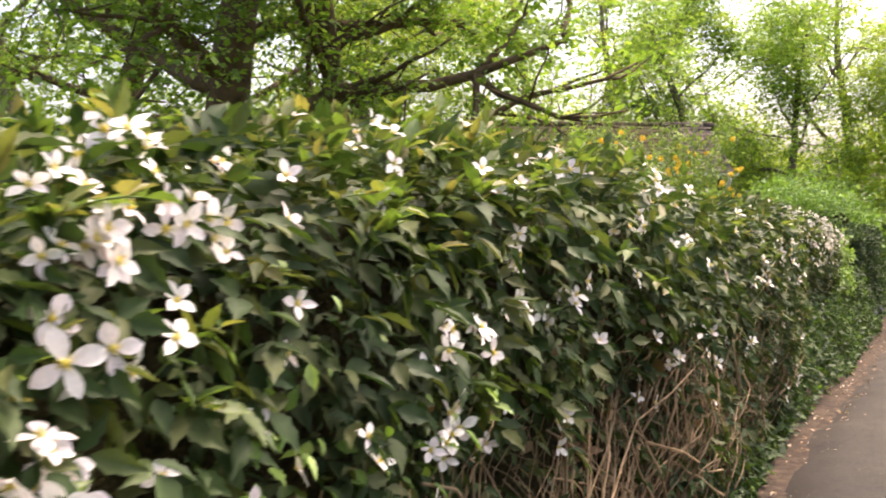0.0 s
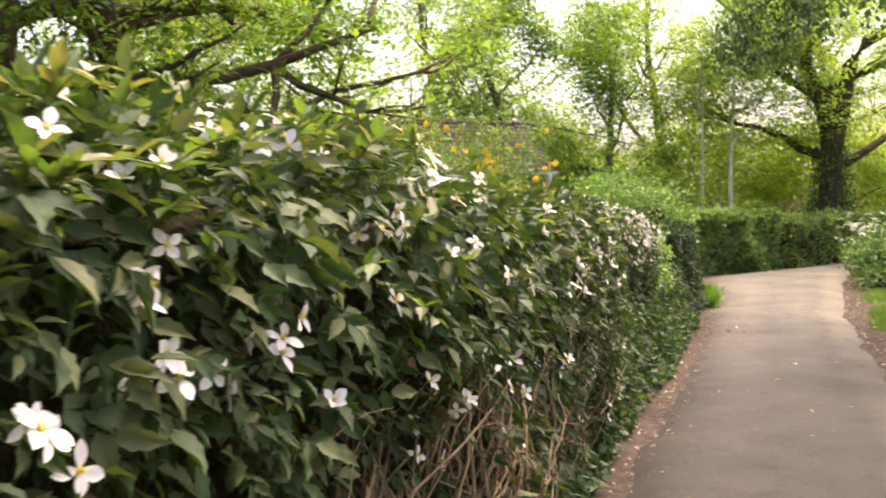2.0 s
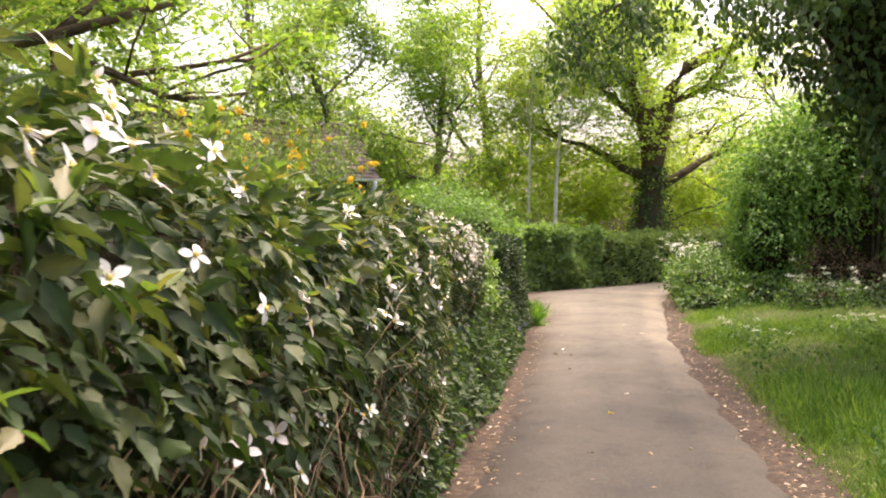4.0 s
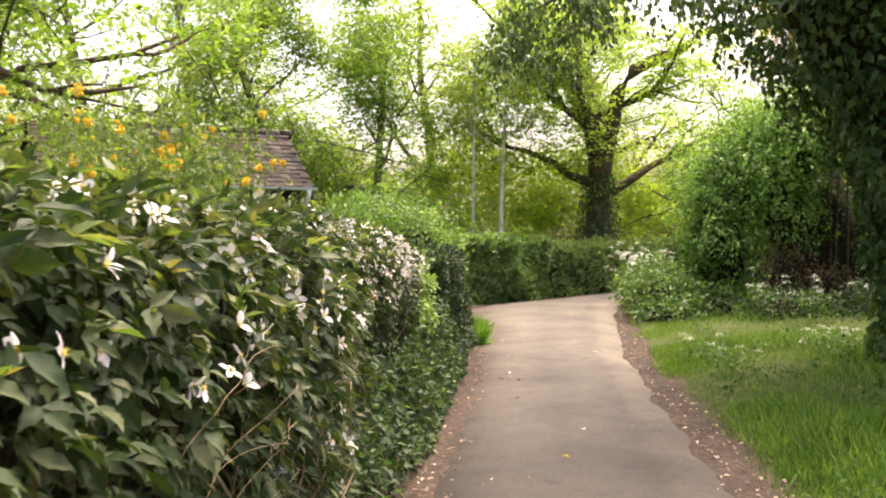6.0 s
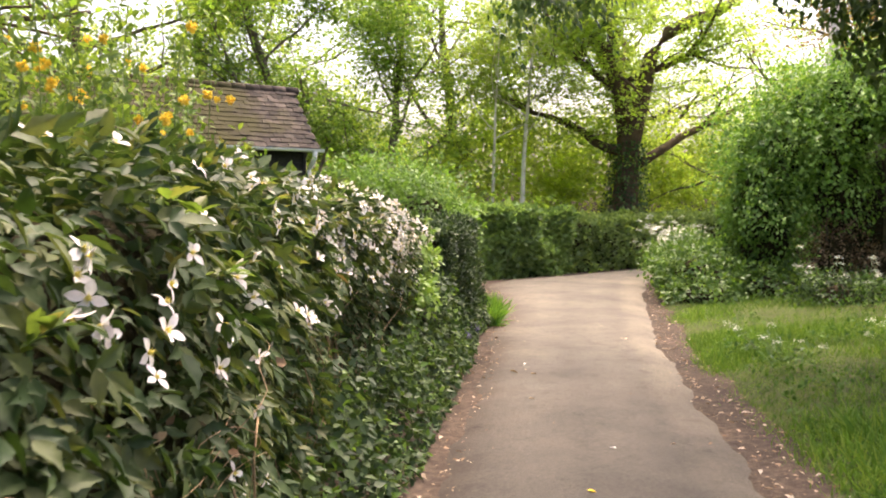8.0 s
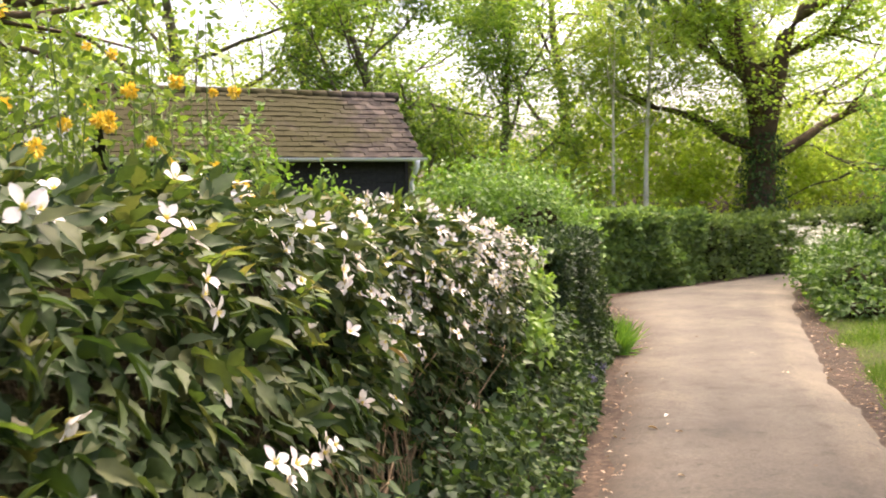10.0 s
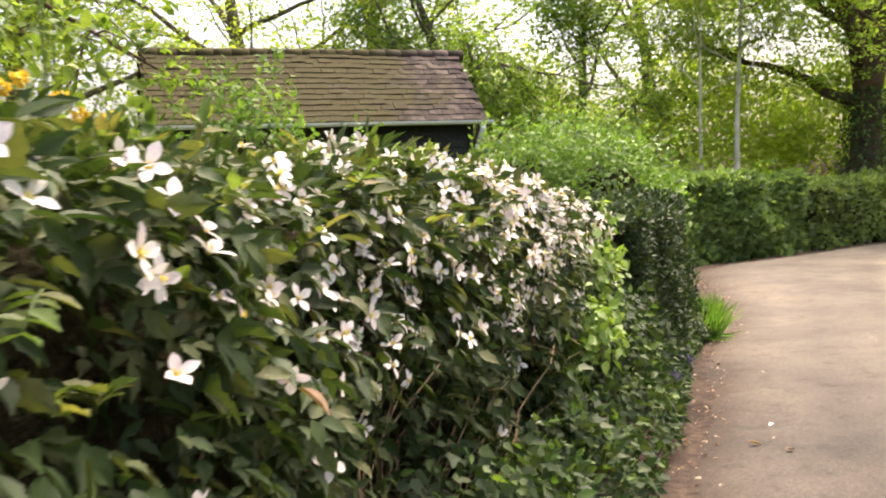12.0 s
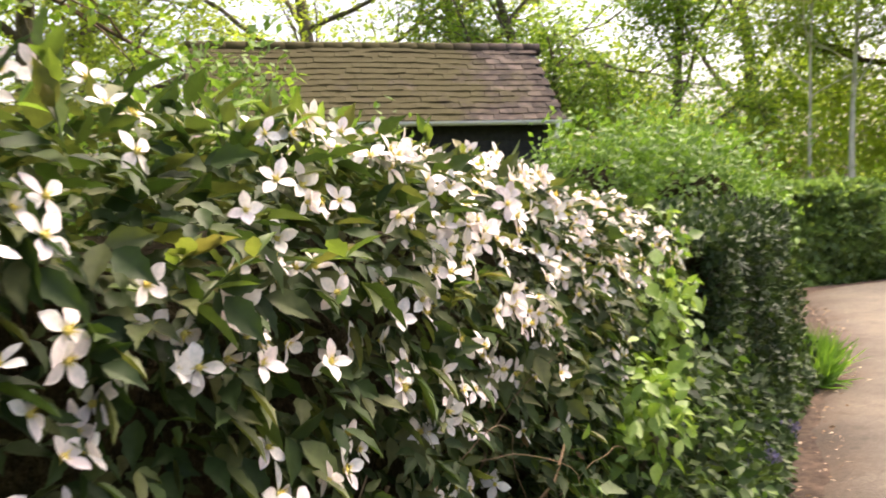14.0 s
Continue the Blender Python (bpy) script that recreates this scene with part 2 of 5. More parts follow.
def roof_material(name, single):
    m, nt, b = material(name, 0.9, 0.2)
    if single:
        rnd = nt.nodes.new("ShaderNodeObjectInfo").outputs["Random"]
    else:
        rnd = nt.nodes.new("ShaderNodeNewGeometry").outputs["Random Per Island"]
    tile = ramp(nt, rnd, [(0.0, (0.02, 0.0165, 0.014)), (0.5, (0.036, 0.0295, 0.025)), (1.0, (0.062, 0.052, 0.045))])
    geo = nt.nodes.new("ShaderNodeNewGeometry")
    n0 = nt.nodes.new("ShaderNodeTexNoise")
    n0.inputs["Scale"].default_value, n0.inputs["Detail"].default_value = 7.0, 5.0
    nt.links.new(geo.outputs["Position"], n0.inputs["Vector"])
    lichen = ramp(nt, n0.outputs["Fac"], [(0.4, (1, 1, 1)), (0.6, (1.9, 1.8, 1.7))])
    tile = mix(nt, 1.0, tile, lichen, "MULTIPLY")
    n = nt.nodes.new("ShaderNodeTexNoise")
    n.inputs["Scale"].default_value, n.inputs["Detail"].default_value = 1.1, 6.0
    nt.links.new(geo.outputs["Position"], n.inputs["Vector"])
    n2 = nt.nodes.new("ShaderNodeTexNoise")
    n2.inputs["Scale"].default_value, n2.inputs["Detail"].default_value = 9.0, 4.0
    nt.links.new(geo.outputs["Position"], n2.inputs["Vector"])
    # moss grows on the older, western end of the roof
    sep = nt.nodes.new("ShaderNodeSeparateXYZ")
    nt.links.new(geo.outputs["Position"], sep.inputs[0])
    mr = nt.nodes.new("ShaderNodeMapRange")
    mr.inputs[1].default_value, mr.inputs[2].default_value, mr.inputs[3].default_value, mr.inputs[4].default_value = 6.2, 4.2, -0.22, 0.2
    nt.links.new(sep.outputs[0], mr.inputs[0])
    add = nt.nodes.new("ShaderNodeMath")
    nt.links.new(n.outputs["Fac"], add.inputs[0])
    nt.links.new(mr.outputs[0], add.inputs[1])
    add2 = nt.nodes.new("ShaderNodeMath")
    add2.operation = "MULTIPLY_ADD"
    add2.inputs[1].default_value = 0.35
    nt.links.new(n2.outputs["Fac"], add2.inputs[0])
    nt.links.new(add.outputs[0], add2.inputs[2])
    mask = ramp(nt, add2.outputs[0], [(0.58, (0, 0, 0)), (0.78, (1, 1, 1))])
    col = mix(nt, mask, tile, (0.048, 0.043, 0.016))
    nt.links.new(col, b.inputs["Base Color"])
    bump(nt, b, n2.outputs["Fac"], 0.6, 0.02)
    return m


M_ROOF = roof_material("mossy_clay_tile", True)
M_ROOF_MASS = roof_material("mossy_clay_tile_mass", False)
M_BOARD = rough_material("black_tarred_board", [(0.3, (0.012, 0.012, 0.013)), (0.7, (0.035, 0.034, 0.034))], 12, 0.5, 0.005, 0.7, 0.3)
M_GUTTER = rough_material("pale_grey_plastic", [(0.3, (0.74, 0.75, 0.76)), (0.7, (0.82, 0.82, 0.81))], 5, 0.1, 0.003, 0.5, 0.4)


# ---- mesh helpers ----
def mesh_of(name, verts, tris, mat, smooth=False):
    verts, tris = np.asarray(verts, np.float32), np.asarray(tris, np.int32)
    me = bpy.data.meshes.new(name)
    me.vertices.add(len(verts))
    me.vertices.foreach_set("co", verts.ravel())
    me.loops.add(tris.size)
    me.loops.foreach_set("vertex_index", tris.ravel())
    me.polygons.add(len(tris))
    me.polygons.foreach_set("loop_start", np.arange(0, tris.size, 3, dtype=np.int32))
    if smooth:
        me.polygons.foreach_set("use_smooth", np.ones(len(tris), bool))
    me.update(calc_edges=True)
    me.validate()
    me.materials.append(mat)
    return me


def part_mesh(name, me, parent, label="", kind=""):
    ob = new(name, me)
    ob.parent = parent
    return tagged(ob, label=label, kind=kind)


def part(name, bm, mat, parent, label=""):
    me = bpy.data.meshes.new(name)
    bm.to_mesh(me)
    bm.free()
    me.materials.append(mat)
    return part_mesh(name, me, parent, label)


def thing(name, label, category, at=(0, 0, 0), group="", kind=""):
    ob = new(name)
    ob.empty_display_size = 0.2
    ob.location = at
    return tagged(ob, label, category, group, kind)


def rng_of(seed):
    return np.random.default_rng(seed)


def lattice(ix, iy, iz):
    h = (ix * 374761393 + iy * 668265263 + iz * 2147483647) & 0xFFFFFFFF
    h = ((h ^ (h >> 13)) * 1274126177) & 0xFFFFFFFF
    return ((h ^ (h >> 16)) & 0xFFFF) / 65535.0


def vnoise(p, scale=1.0):
    """Smooth value noise, -1 to 1, at points p (n, 3)."""
    q = np.asarray(p, float) * scale + 1000.0
    i = np.floor(q).astype(np.int64)
    f = q - i
    f = f * f * (3 - 2 * f)
    out = 0
    for dx in (0, 1):
        for dy in (0, 1):
            for dz in (0, 1):
                w = np.abs(1 - dx - f[:, 0]) * np.abs(1 - dy - f[:, 1]) * np.abs(1 - dz - f[:, 2])
                out = out + w * lattice(i[:, 0] + dx, i[:, 1] + dy, i[:, 2] + dz)
    return out * 2 - 1


def unit(v):
    return v / np.maximum(np.linalg.norm(v, axis=-1, keepdims=True), 1e-9)


# leaf shapes: base at the origin, tip at y = 1, face towards +z
OVATE_V = np.array([(0, 0, 0), (0.21, 0.22, 0.05), (0.27, 0.45, 0.05), (0.15, 0.74, 0.0), (0, 1, -0.1),
                    (-0.15, 0.74, 0.0), (-0.27, 0.45, 0.05), (-0.21, 0.22, 0.05), (0, 0.42, -0.02)])
OVATE_T = np.array([(0, 1, 8), (1, 2, 8), (2, 3, 8), (3, 4, 8), (4, 5, 8), (5, 6, 8), (6, 7, 8), (7, 0, 8)])
TOOTH_V = np.array([(0, 0, 0), (0.15, 0.16, 0.06), (0.25, 0.38, 0.07), (0.185, 0.49, 0.04), (0.19, 0.64, 0.03), (0.085, 0.78, -0.03), (0, 1, -0.16),
                    (-0.085, 0.78, -0.03), (-0.19, 0.64, 0.03), (-0.185, 0.49, 0.04), (-0.25, 0.38, 0.07), (-0.15, 0.16, 0.06), (0, 0.45, -0.04)])
TOOTH_T = np.array([(k, (k + 1) % 12, 12) for k in range(12)])
SMALL_V = np.array([(0, 0, 0), (0.26, 0.5, 0.05), (0, 1, -0.06), (-0.26, 0.5, 0.05)])
SMALL_T = np.array([(0, 1, 2), (0, 2, 3)])
LOBE_V = np.array([(0, 0, 0), (0.34, 0.25, 0.04), (0.22, 0.5, 0.0), (0, 1, -0.08), (-0.22, 0.5, 0.0), (-0.34, 0.25, 0.04)])
LOBE_T = np.array([(0, 1, 2), (0, 2, 3), (0, 3, 4), (0, 4, 5)])
BLADE_V = np.array([(-0.03, 0, 0), (0.03, 0, 0), (0.022, 0.5, 0.06), (-0.022, 0.5, 0.06), (0, 1, 0.25)])
BLADE_T = np.array([(0, 1, 2), (0, 2, 3), (3, 2, 4)])


def scatter(tv, tt, pos, tip, face, size, wide=1.0):
    """Vertices and triangles of many copies of a leaf: base, direction of the tip, rough facing, length."""
    y = unit(tip)
    x = unit(np.cross(y, face))
    z = np.cross(x, y)
    n, k = len(pos), len(tv)
    size = np.broadcast_to(size, (n,))[:, None, None]
    wide = np.broadcast_to(wide, (n,))[:, None, None]
    v = pos[:, None] + size * (wide * tv[None, :, 0:1] * x[:, None] + tv[None, :, 1:2] * y[:, None] + tv[None, :, 2:3] * z[:, None])
    t = tt[None] + (np.arange(n) * k)[:, None, None]
    return v.reshape(-1, 3), t.reshape(-1, 3)


def join(pieces):
    vs, ts, o = [], [], 0
    for v, t in pieces:
        vs.append(v)
        ts.append(t + o)
        o += len(v)
    return np.concatenate(vs), np.concatenate(ts)


def tube(points, radii, sides=6):
    """A tapered tube along points."""
    p, r = np.asarray(points, float), np.asarray(radii, float)
    d = unit(np.gradient(p, axis=0))
    ref = np.where(np.abs(d[:, 2:3]) > 0.9, np.array([[1.0, 0, 0]]), np.array([[0, 0, 1.0]]))
    a = unit(np.cross(d, ref))
    b = np.cross(d, a)
    ang = np.linspace(0, 2 * np.pi, sides, endpoint=False)
    v = p[:, None] + r[:, None, None] * (np.cos(ang)[None, :, None] * a[:, None] + np.sin(ang)[None, :, None] * b[:, None])
    n = len(p)
    i, j = np.meshgrid(np.arange(n - 1), np.arange(sides), indexing="ij")
    q0, q1 = i * sides + j, i * sides + (j + 1) % sides
    t = np.concatenate([np.stack([q0, q1, q1 + sides], -1).reshape(-1, 3), np.stack([q0, q1 + sides, q0 + sides], -1).reshape(-1, 3)])
    v = np.concatenate([v.reshape(-1, 3), p[:1], p[-1:]])
    c0, c1 = n * sides, n * sides + 1
    k = np.arange(sides)
    caps = np.concatenate([np.stack([np.full(sides, c0), (k + 1) % sides, k], -1),
                           np.stack([np.full(sides, c1), (n - 1) * sides + k, (n - 1) * sides + (k + 1) % sides], -1)])
    return v, np.concatenate([t, caps])


def box_bm(sx, sy, sz, bevel=0.0):
    bm = bmesh.new()
    bmesh.ops.create_cube(bm, size=1.0)
    bmesh.ops.scale(bm, vec=(sx, sy, sz), verts=bm.verts)
    if bevel:
        bmesh.ops.bevel(bm, geom=bm.edges[:], offset=bevel, segments=2, affect="EDGES")
    return bm


# ---- plan ----
# edge of the lane along the hedge foot, and the far edge with its verge, from south to north
LEFT = np.array([(-6.5, -12), (-2.0, -2), (0.95, 5.0), (2.55, 8.55), (3.4, 10.28), (4.2, 11.75), (4.95, 13.3), (5.7, 14.8), (6.66, 16.95),
                 (7.75, 18.9), (8.6, 21.0), (9.3, 23.4), (10.2, 25.2), (12.0, 26.1), (14.6, 27.8), (16.8, 29.0), (20.5, 30.6), (30.0, 33.5)])
RIGHT = np.array([(-3.6, -12), (0.6, -2), (3.2, 5.0), (4.45, 8.0), (5.1, 9.3), (5.92, 10.96), (6.83, 12.87), (7.75, 14.6), (8.66, 16.3),
                  (10.44, 19.34), (11.7, 21.5), (13.2, 23.8), (14.7, 25.7), (16.0, 26.8), (17.6, 27.6), (19.2, 28.3), (22.0, 29.3), (31.0, 31.5)])


def dense(line, n):
    d = np.r_[0, np.cumsum(np.linalg.norm(np.diff(line, axis=0), axis=1))]
    u = np.linspace(0, d[-1], n)
    k = np.stack([np.interp(u, d, line[:, 0]), np.interp(u, d, line[:, 1])], 1)
    for _ in range(n // 60):
        k[1:-1] = 0.25 * k[:-2] + 0.5 * k[1:-1] + 0.25 * k[2:]
    return k


def smooth_pair(n):
    """Both edges of the lane, station by station."""
    t = np.linspace(0, len(LEFT) - 1, n)
    i = np.arange(len(LEFT))
    out = []
    for e in (LEFT, RIGHT):
        k = np.stack([np.interp(t, i, e[:, 0]), np.interp(t, i, e[:, 1])], 1)
        for _ in range(n // 40):
            k[1:-1] = 0.25 * k[:-2] + 0.5 * k[1:-1] + 0.25 * k[2:]
        out.append(k)
    return out


LANE_L, LANE_R = smooth_pair(420)


def grid_tris(n, m):
    i, j = np.meshgrid(np.arange(n - 1), np.arange(m - 1), indexing="ij")
    a = i * m + j
    return np.concatenate([np.stack([a, a + 1, a + m + 1], -1).reshape(-1, 3), np.stack([a, a + m + 1, a + m], -1).reshape(-1, 3)])


def z3(xy, z=0.0):
    return np.column_stack([xy, np.broadcast_to(z, len(xy))])


# ground: one sheet to the horizon
gx = np.sinh(np.linspace(-6.2, 6.2, 121)) * 1.6
gv = np.array([(x + 6, y + 12, -0.035) for x in gx for y in gx])
tagged(new("ground", mesh_of("ground", gv, grid_tris(121, 121), M_SOIL)), "rough grassy earth under hedges and woodland", "ground", kind="structure")

# dirt shoulders with leaf litter, on both sides and under the lane
W = LANE_R - LANE_L
wl = np.linalg.norm(W, axis=1, keepdims=True)
across = W / wl
dl = [LANE_L - across * 0.45, LANE_L - across * 0.1, LANE_L + across * 0.12, LANE_L + W * 0.5, LANE_R - across * 0.12, LANE_R + across * 0.25, LANE_R + across * 0.6]
dv = np.stack([z3(c, -0.012 + h) for c, h in zip(dl, (0.03, 0.012, 0.0, -0.012, 0.0, 0.012, 0.02))], 1).reshape(-1, 3)
dv[:, 2] += 0.008 * vnoise(dv, 2.5)
tagged(new("dirt_shoulder", mesh_of("dirt_shoulder", dv, grid_tris(len(LANE_L), 7), M_DIRT)), "brown dirt shoulder strewn with fallen leaves", "shoulder", kind="structure")

# asphalt with crumbling edges
edge_l = LANE_L + across * (0.13 + 0.08 * vnoise(z3(LANE_L), 1.7)[:, None] + 0.03 * vnoise(z3(LANE_L), 7.0)[:, None])
edge_r = LANE_R + across * (0.05 * vnoise(z3(LANE_R), 1.7)[:, None] + 0.035 * vnoise(z3(LANE_R), 6.0)[:, None])
rows_ = []
for k, u in enumerate(np.linspace(0, 1, 15)):
    p = edge_l * (1 - u) + edge_r * u
    z = 0.018 + 0.035 * (1 - (2 * u - 1) ** 2) if 0 < k < 14 else np.full(len(p), -0.02)
    rows_.append(z3(p, z))
rows_[0][:, :2] -= across * 0.03
rows_[-1][:, :2] += across * 0.03
rv = np.stack(rows_, 1).reshape(-1, 3)
rv[:, 2] += 0.004 * vnoise(rv, 3.0)
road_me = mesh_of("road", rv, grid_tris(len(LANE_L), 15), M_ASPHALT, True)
uv = road_me.uv_layers.new(name="lane")
vi = np.empty(len(road_me.loops), np.int32)
road_me.loops.foreach_get("vertex_index", vi)
uv.data.foreach_set("uv", np.column_stack([(vi % 15) / 14.0, (vi // 15) / 20.0]).astype(np.float32).ravel())
tagged(new("road", road_me), "narrow worn beige-grey asphalt country lane", "road", kind="structure")

# grassy verge rising from the lane
vb = [LANE_R + across * o for o in (0.34, 0.52, 0.85, 1.6, 2.6, 4.0, 6.5, 10.0)]
vv = np.stack([z3(c, z) for c, z in zip(vb, (-0.02, 0.05, 0.09, 0.13, 0.17, 0.22, 0.28, 0.3))], 1).reshape(-1, 3)
vv[:, 2] += 0.025 * vnoise(vv, 1.5)
tagged(new("grass_verge", mesh_of("grass_verge", vv, grid_tris(len(LANE_R), 8), M_SOIL, True)), "sloping verge of short green grass", "verge", kind="structure")


def verge_z(off):
    return np.interp(off, (0.34, 0.52, 0.85, 1.6, 2.6, 4.0, 6.5, 10.0), (-0.02, 0.05, 0.09, 0.13, 0.17, 0.22, 0.28, 0.3))


# ---- clematis hedge ----
HY = np.array([-6, -1.5, 2.0, 4.1, 5.3, 6.8, 8.8, 11.2, 12.6, 14.6, 15.6])
HX = -0.07 + np.array([-4.3, -2.2, -0.55, 0.42, 1.06, 1.74, 2.63, 3.5, 4.1, 5.15, 5.62])
HT = np.array([1.45, 1.45, 1.5, 1.65, 1.72, 1.61, 1.55, 1.59, 1.55, 1.44, 1.34])
yy_ = np.linspace(-6, 15.6, 300)
xx_ = np.interp(yy_, HY, HX)
hh_ = np.interp(yy_, HY, HT)
for _ in range(25):
    xx_[1:-1] = 0.25 * xx_[:-2] + 0.5 * xx_[1:-1] + 0.25 * xx_[2:]
    hh_[1:-1] = 0.25 * hh_[:-2] + 0.5 * hh_[1:-1] + 0.25 * hh_[2:]


def bareness(y, z):
    """How bare of leaves the old stems at the hedge's foot are."""
    a = np.exp(-((y - 5.4) / 1.5) ** 2) * np.clip((1.16 - z) / 0.25, 0, 1)
    b = 0.95 * np.exp(-((y - 11.9) / 0.9) ** 2) * np.clip((1.05 - z) / 0.3, 0, 1)
    c = 0.6 * np.exp(-((y - 8.1) / 0.55) ** 2) * np.clip((0.85 - z) / 0.3, 0, 1)
    return np.clip(np.maximum(np.maximum(a, b), c), 0, 1)


def hedge_point(y, a, lift=0.0):
    """Point and outward normal of the hedge's skin: y along it, a from foot (0) over the front edge to the back (1)."""
    y, a = np.asarray(y, float), np.asarray(a, float)
    x, h = np.interp(y, yy_, xx_), np.interp(y, yy_, hh_)
    s = np.interp(y, yy_, np.gradient(xx_, yy_))
    out = np.stack([1 / np.sqrt(1 + s * s), -s / np.sqrt(1 + s * s), 0 * s], -1)
    r = 0.2
    zf = np.clip(a / 0.6, 0, 1) * (h - r)
    th = np.clip((a - 0.6) / 0.12, 0, 1) * np.pi / 2
    back = np.clip((a - 0.72) / 0.28, 0, 1) * 0.85
    off = 0.06 * np.sin(np.pi * np.clip(zf / h, 0, 1)) - r * (1 - np.cos(th)) - back - 0.16 * bareness(y, zf)
    z = zf + r * np.sin(th)
    n = out * np.cos(th)[..., None]
    n[..., 2] += np.sin(th)
    p = np.stack([x, y, z], -1) + out * off[..., None]
    w = 0.06 * vnoise(p, 1.6) + 0.045 * vnoise(p, 4.3) + 0.03 * vnoise(p, 9.0)
    return p + n * (w + lift)[..., None], n, out


hedge = thing("clematis_hedge", "long leafy clematis hedge with white flowers beside the lane", "hedge", (2.55, 8.8, 0))
hedge_inv = Matrix.Translation(-hedge.location)
HB = np.array(hedge.location)

# core under the leaves: dead twigs, with the hedge's inner shade in the colour
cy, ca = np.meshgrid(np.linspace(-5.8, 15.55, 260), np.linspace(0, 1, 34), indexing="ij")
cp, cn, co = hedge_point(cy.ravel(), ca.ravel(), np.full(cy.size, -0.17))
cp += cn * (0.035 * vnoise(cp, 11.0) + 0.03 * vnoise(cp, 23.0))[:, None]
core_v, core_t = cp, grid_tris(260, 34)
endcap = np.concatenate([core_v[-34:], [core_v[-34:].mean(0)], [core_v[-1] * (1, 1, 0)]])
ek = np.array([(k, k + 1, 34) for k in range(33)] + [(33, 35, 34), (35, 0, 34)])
part_mesh("twig_core", mesh_of("twig_core", core_v - HB, core_t, M_CORE, True), hedge, "core of dead twigs, inner shade in its dark colour")
part_mesh("twig_core", mesh_of("twig_core", endcap - HB, ek, M_CORE), hedge, "core of dead twigs, inner shade in its dark colour")


def clematis_leaves(n_nodes, seed, y0, y1):
    """Trifoliate leaves over the skin of the hedge: base, tip direction, facing and length of every leaflet."""
    g = rng_of(seed)
    y = g.uniform(y0, y1, n_nodes)
    a = g.uniform(0.0, 1.0, n_nodes) ** 0.9
    depth = -0.2 * g.random(n_nodes) ** 1.2 + 0.05
    p, n, out = hedge_point(y, a, depth)
    ok = g.random(n_nodes) > 0.8 * bareness(y, p[:, 2])
    # thinner where the tangle shows through
    ok &= g.random(n_nodes) > 0.7 * np.clip((vnoise(p, 3.6) - 0.2) * 2.5, 0, 1)
    p, n, out = p[ok], n[ok], out[ok]
    m = len(p)
    along = np.stack([-out[:, 1], out[:, 0], 0 * out[:, 0]], -1)
    down = np.array([0, 0, -1.0])
    droop = g.uniform(0.15, 0.9, m)[:, None] * (1 - 0.75 * n[:, 2:3])
    main = unit(n * g.uniform(0.1, 0.9, m)[:, None] + out * 0.25 + down * droop + along * g.normal(0, 0.65, m)[:, None])
    face = unit(n * 0.7 + np.array([0, 0, 0.65]) + g.normal(0, 0.45, (m, 3)))
    side = unit(np.cross(main, face))
    size = 0.04 + 0.056 * g.random(m) ** 1.3
    P, T, F, S = [], [], [], []
    for ang, sc in ((0, 1.0), (0.95, 0.82), (-0.95, 0.82)):
        T.append(main * math.cos(ang) + side * math.sin(ang) + g.normal(0, 0.14, (m, 3)))
        P.append(p + main * (0.018 if ang == 0 else 0.0) * 1.0)
        F.append(face + g.normal(0, 0.32, (m, 3)))
        S.append(size * sc)
    return np.concatenate(P), np.concatenate(T), np.concatenate(F), np.concatenate(S)


P, T, F, S = clematis_leaves(29000, 11, 0.6, 15.5)
g = rng_of(12)
wide = g.uniform(0.8, 1.2, len(P))
# the leaflets that the path passes nearest, on the upper front by its end, one by one
near = np.where((P[:, 1] > 11.6) & (P[:, 1] < 13.0) & (P[:, 2] > 0.95) & (P[:, 2] < 1.6))[0]
g.shuffle(near)
near = near[:240]
rest = np.setdiff1d(np.arange(len(P)), near)
part_mesh("foliage", mesh_of("foliage", *(lambda v, t: (v - HB, t))(*scatter(TOOTH_V, TOOTH_T, P[rest], T[rest], F[rest], S[rest], wide[rest])), M_CLEM), hedge, "dull green three-part clematis leaves", "stuff")
LEAF_ONE = mesh_of("leaf", TOOTH_V, TOOTH_T, M_CLEM_ONE)
NEAR_LEAVES = []
for k in near:
    y_ = Vector(T[k]).normalized()
    x_ = y_.cross(Vector(F[k])).normalized()
    z_ = x_.cross(y_)
    m = Matrix((x_, y_, z_)).transposed().to_4x4()
    m.translation = Vector(P[k])
    NEAR_LEAVES.append(m @ Matrix.Diagonal((S[k] * wide[k], S[k], S[k], 1)))
# back part of the hedge, south of where the walk starts
P, T, F, S = clematis_leaves(2500, 13, -5.5, 0.6)
part_mesh("foliage", mesh_of("foliage", *(lambda v, t: (v - HB, t))(*scatter(OVATE_V, OVATE_T, P, T, F, S)), M_CLEM), hedge, "dull green three-part clematis leaves", "stuff")

# young shoots that stand out of the top
g = rng_of(14)
sp, ss, sv = [], [], []
for k in range(360):
    y = np.array([g.uniform(1.0, 15.0) if k < 260 else g.uniform(2.6, 4.7)])
    a = np.array([g.uniform(0.52, 0.95)])
    p, n, out = hedge_point(y, a)
    ln = g.uniform(0.05, 0.17)
    d = unit(n[0] * 0.5 + np.array([0, 0, 0.8]) + g.normal(0, 0.45, 3))
    u = np.linspace(0, 1, 6)[:, None]
    line = p[0] + d * ln * u + np.array([0, 0, -0.25 * ln]) * u ** 2
    sv.append(tube(line, np.linspace(0.0025, 0.0012, 6), 4))
    for q in line[1:]:
        for s in (-1, 1):
            sp.append(q)
            ss.append(unit(np.cross(d, [0, 0, 1.0]) * s + d * 0.6 + g.normal(0, 0.3, 3)))
sp, ss = np.array(sp), np.array(ss)
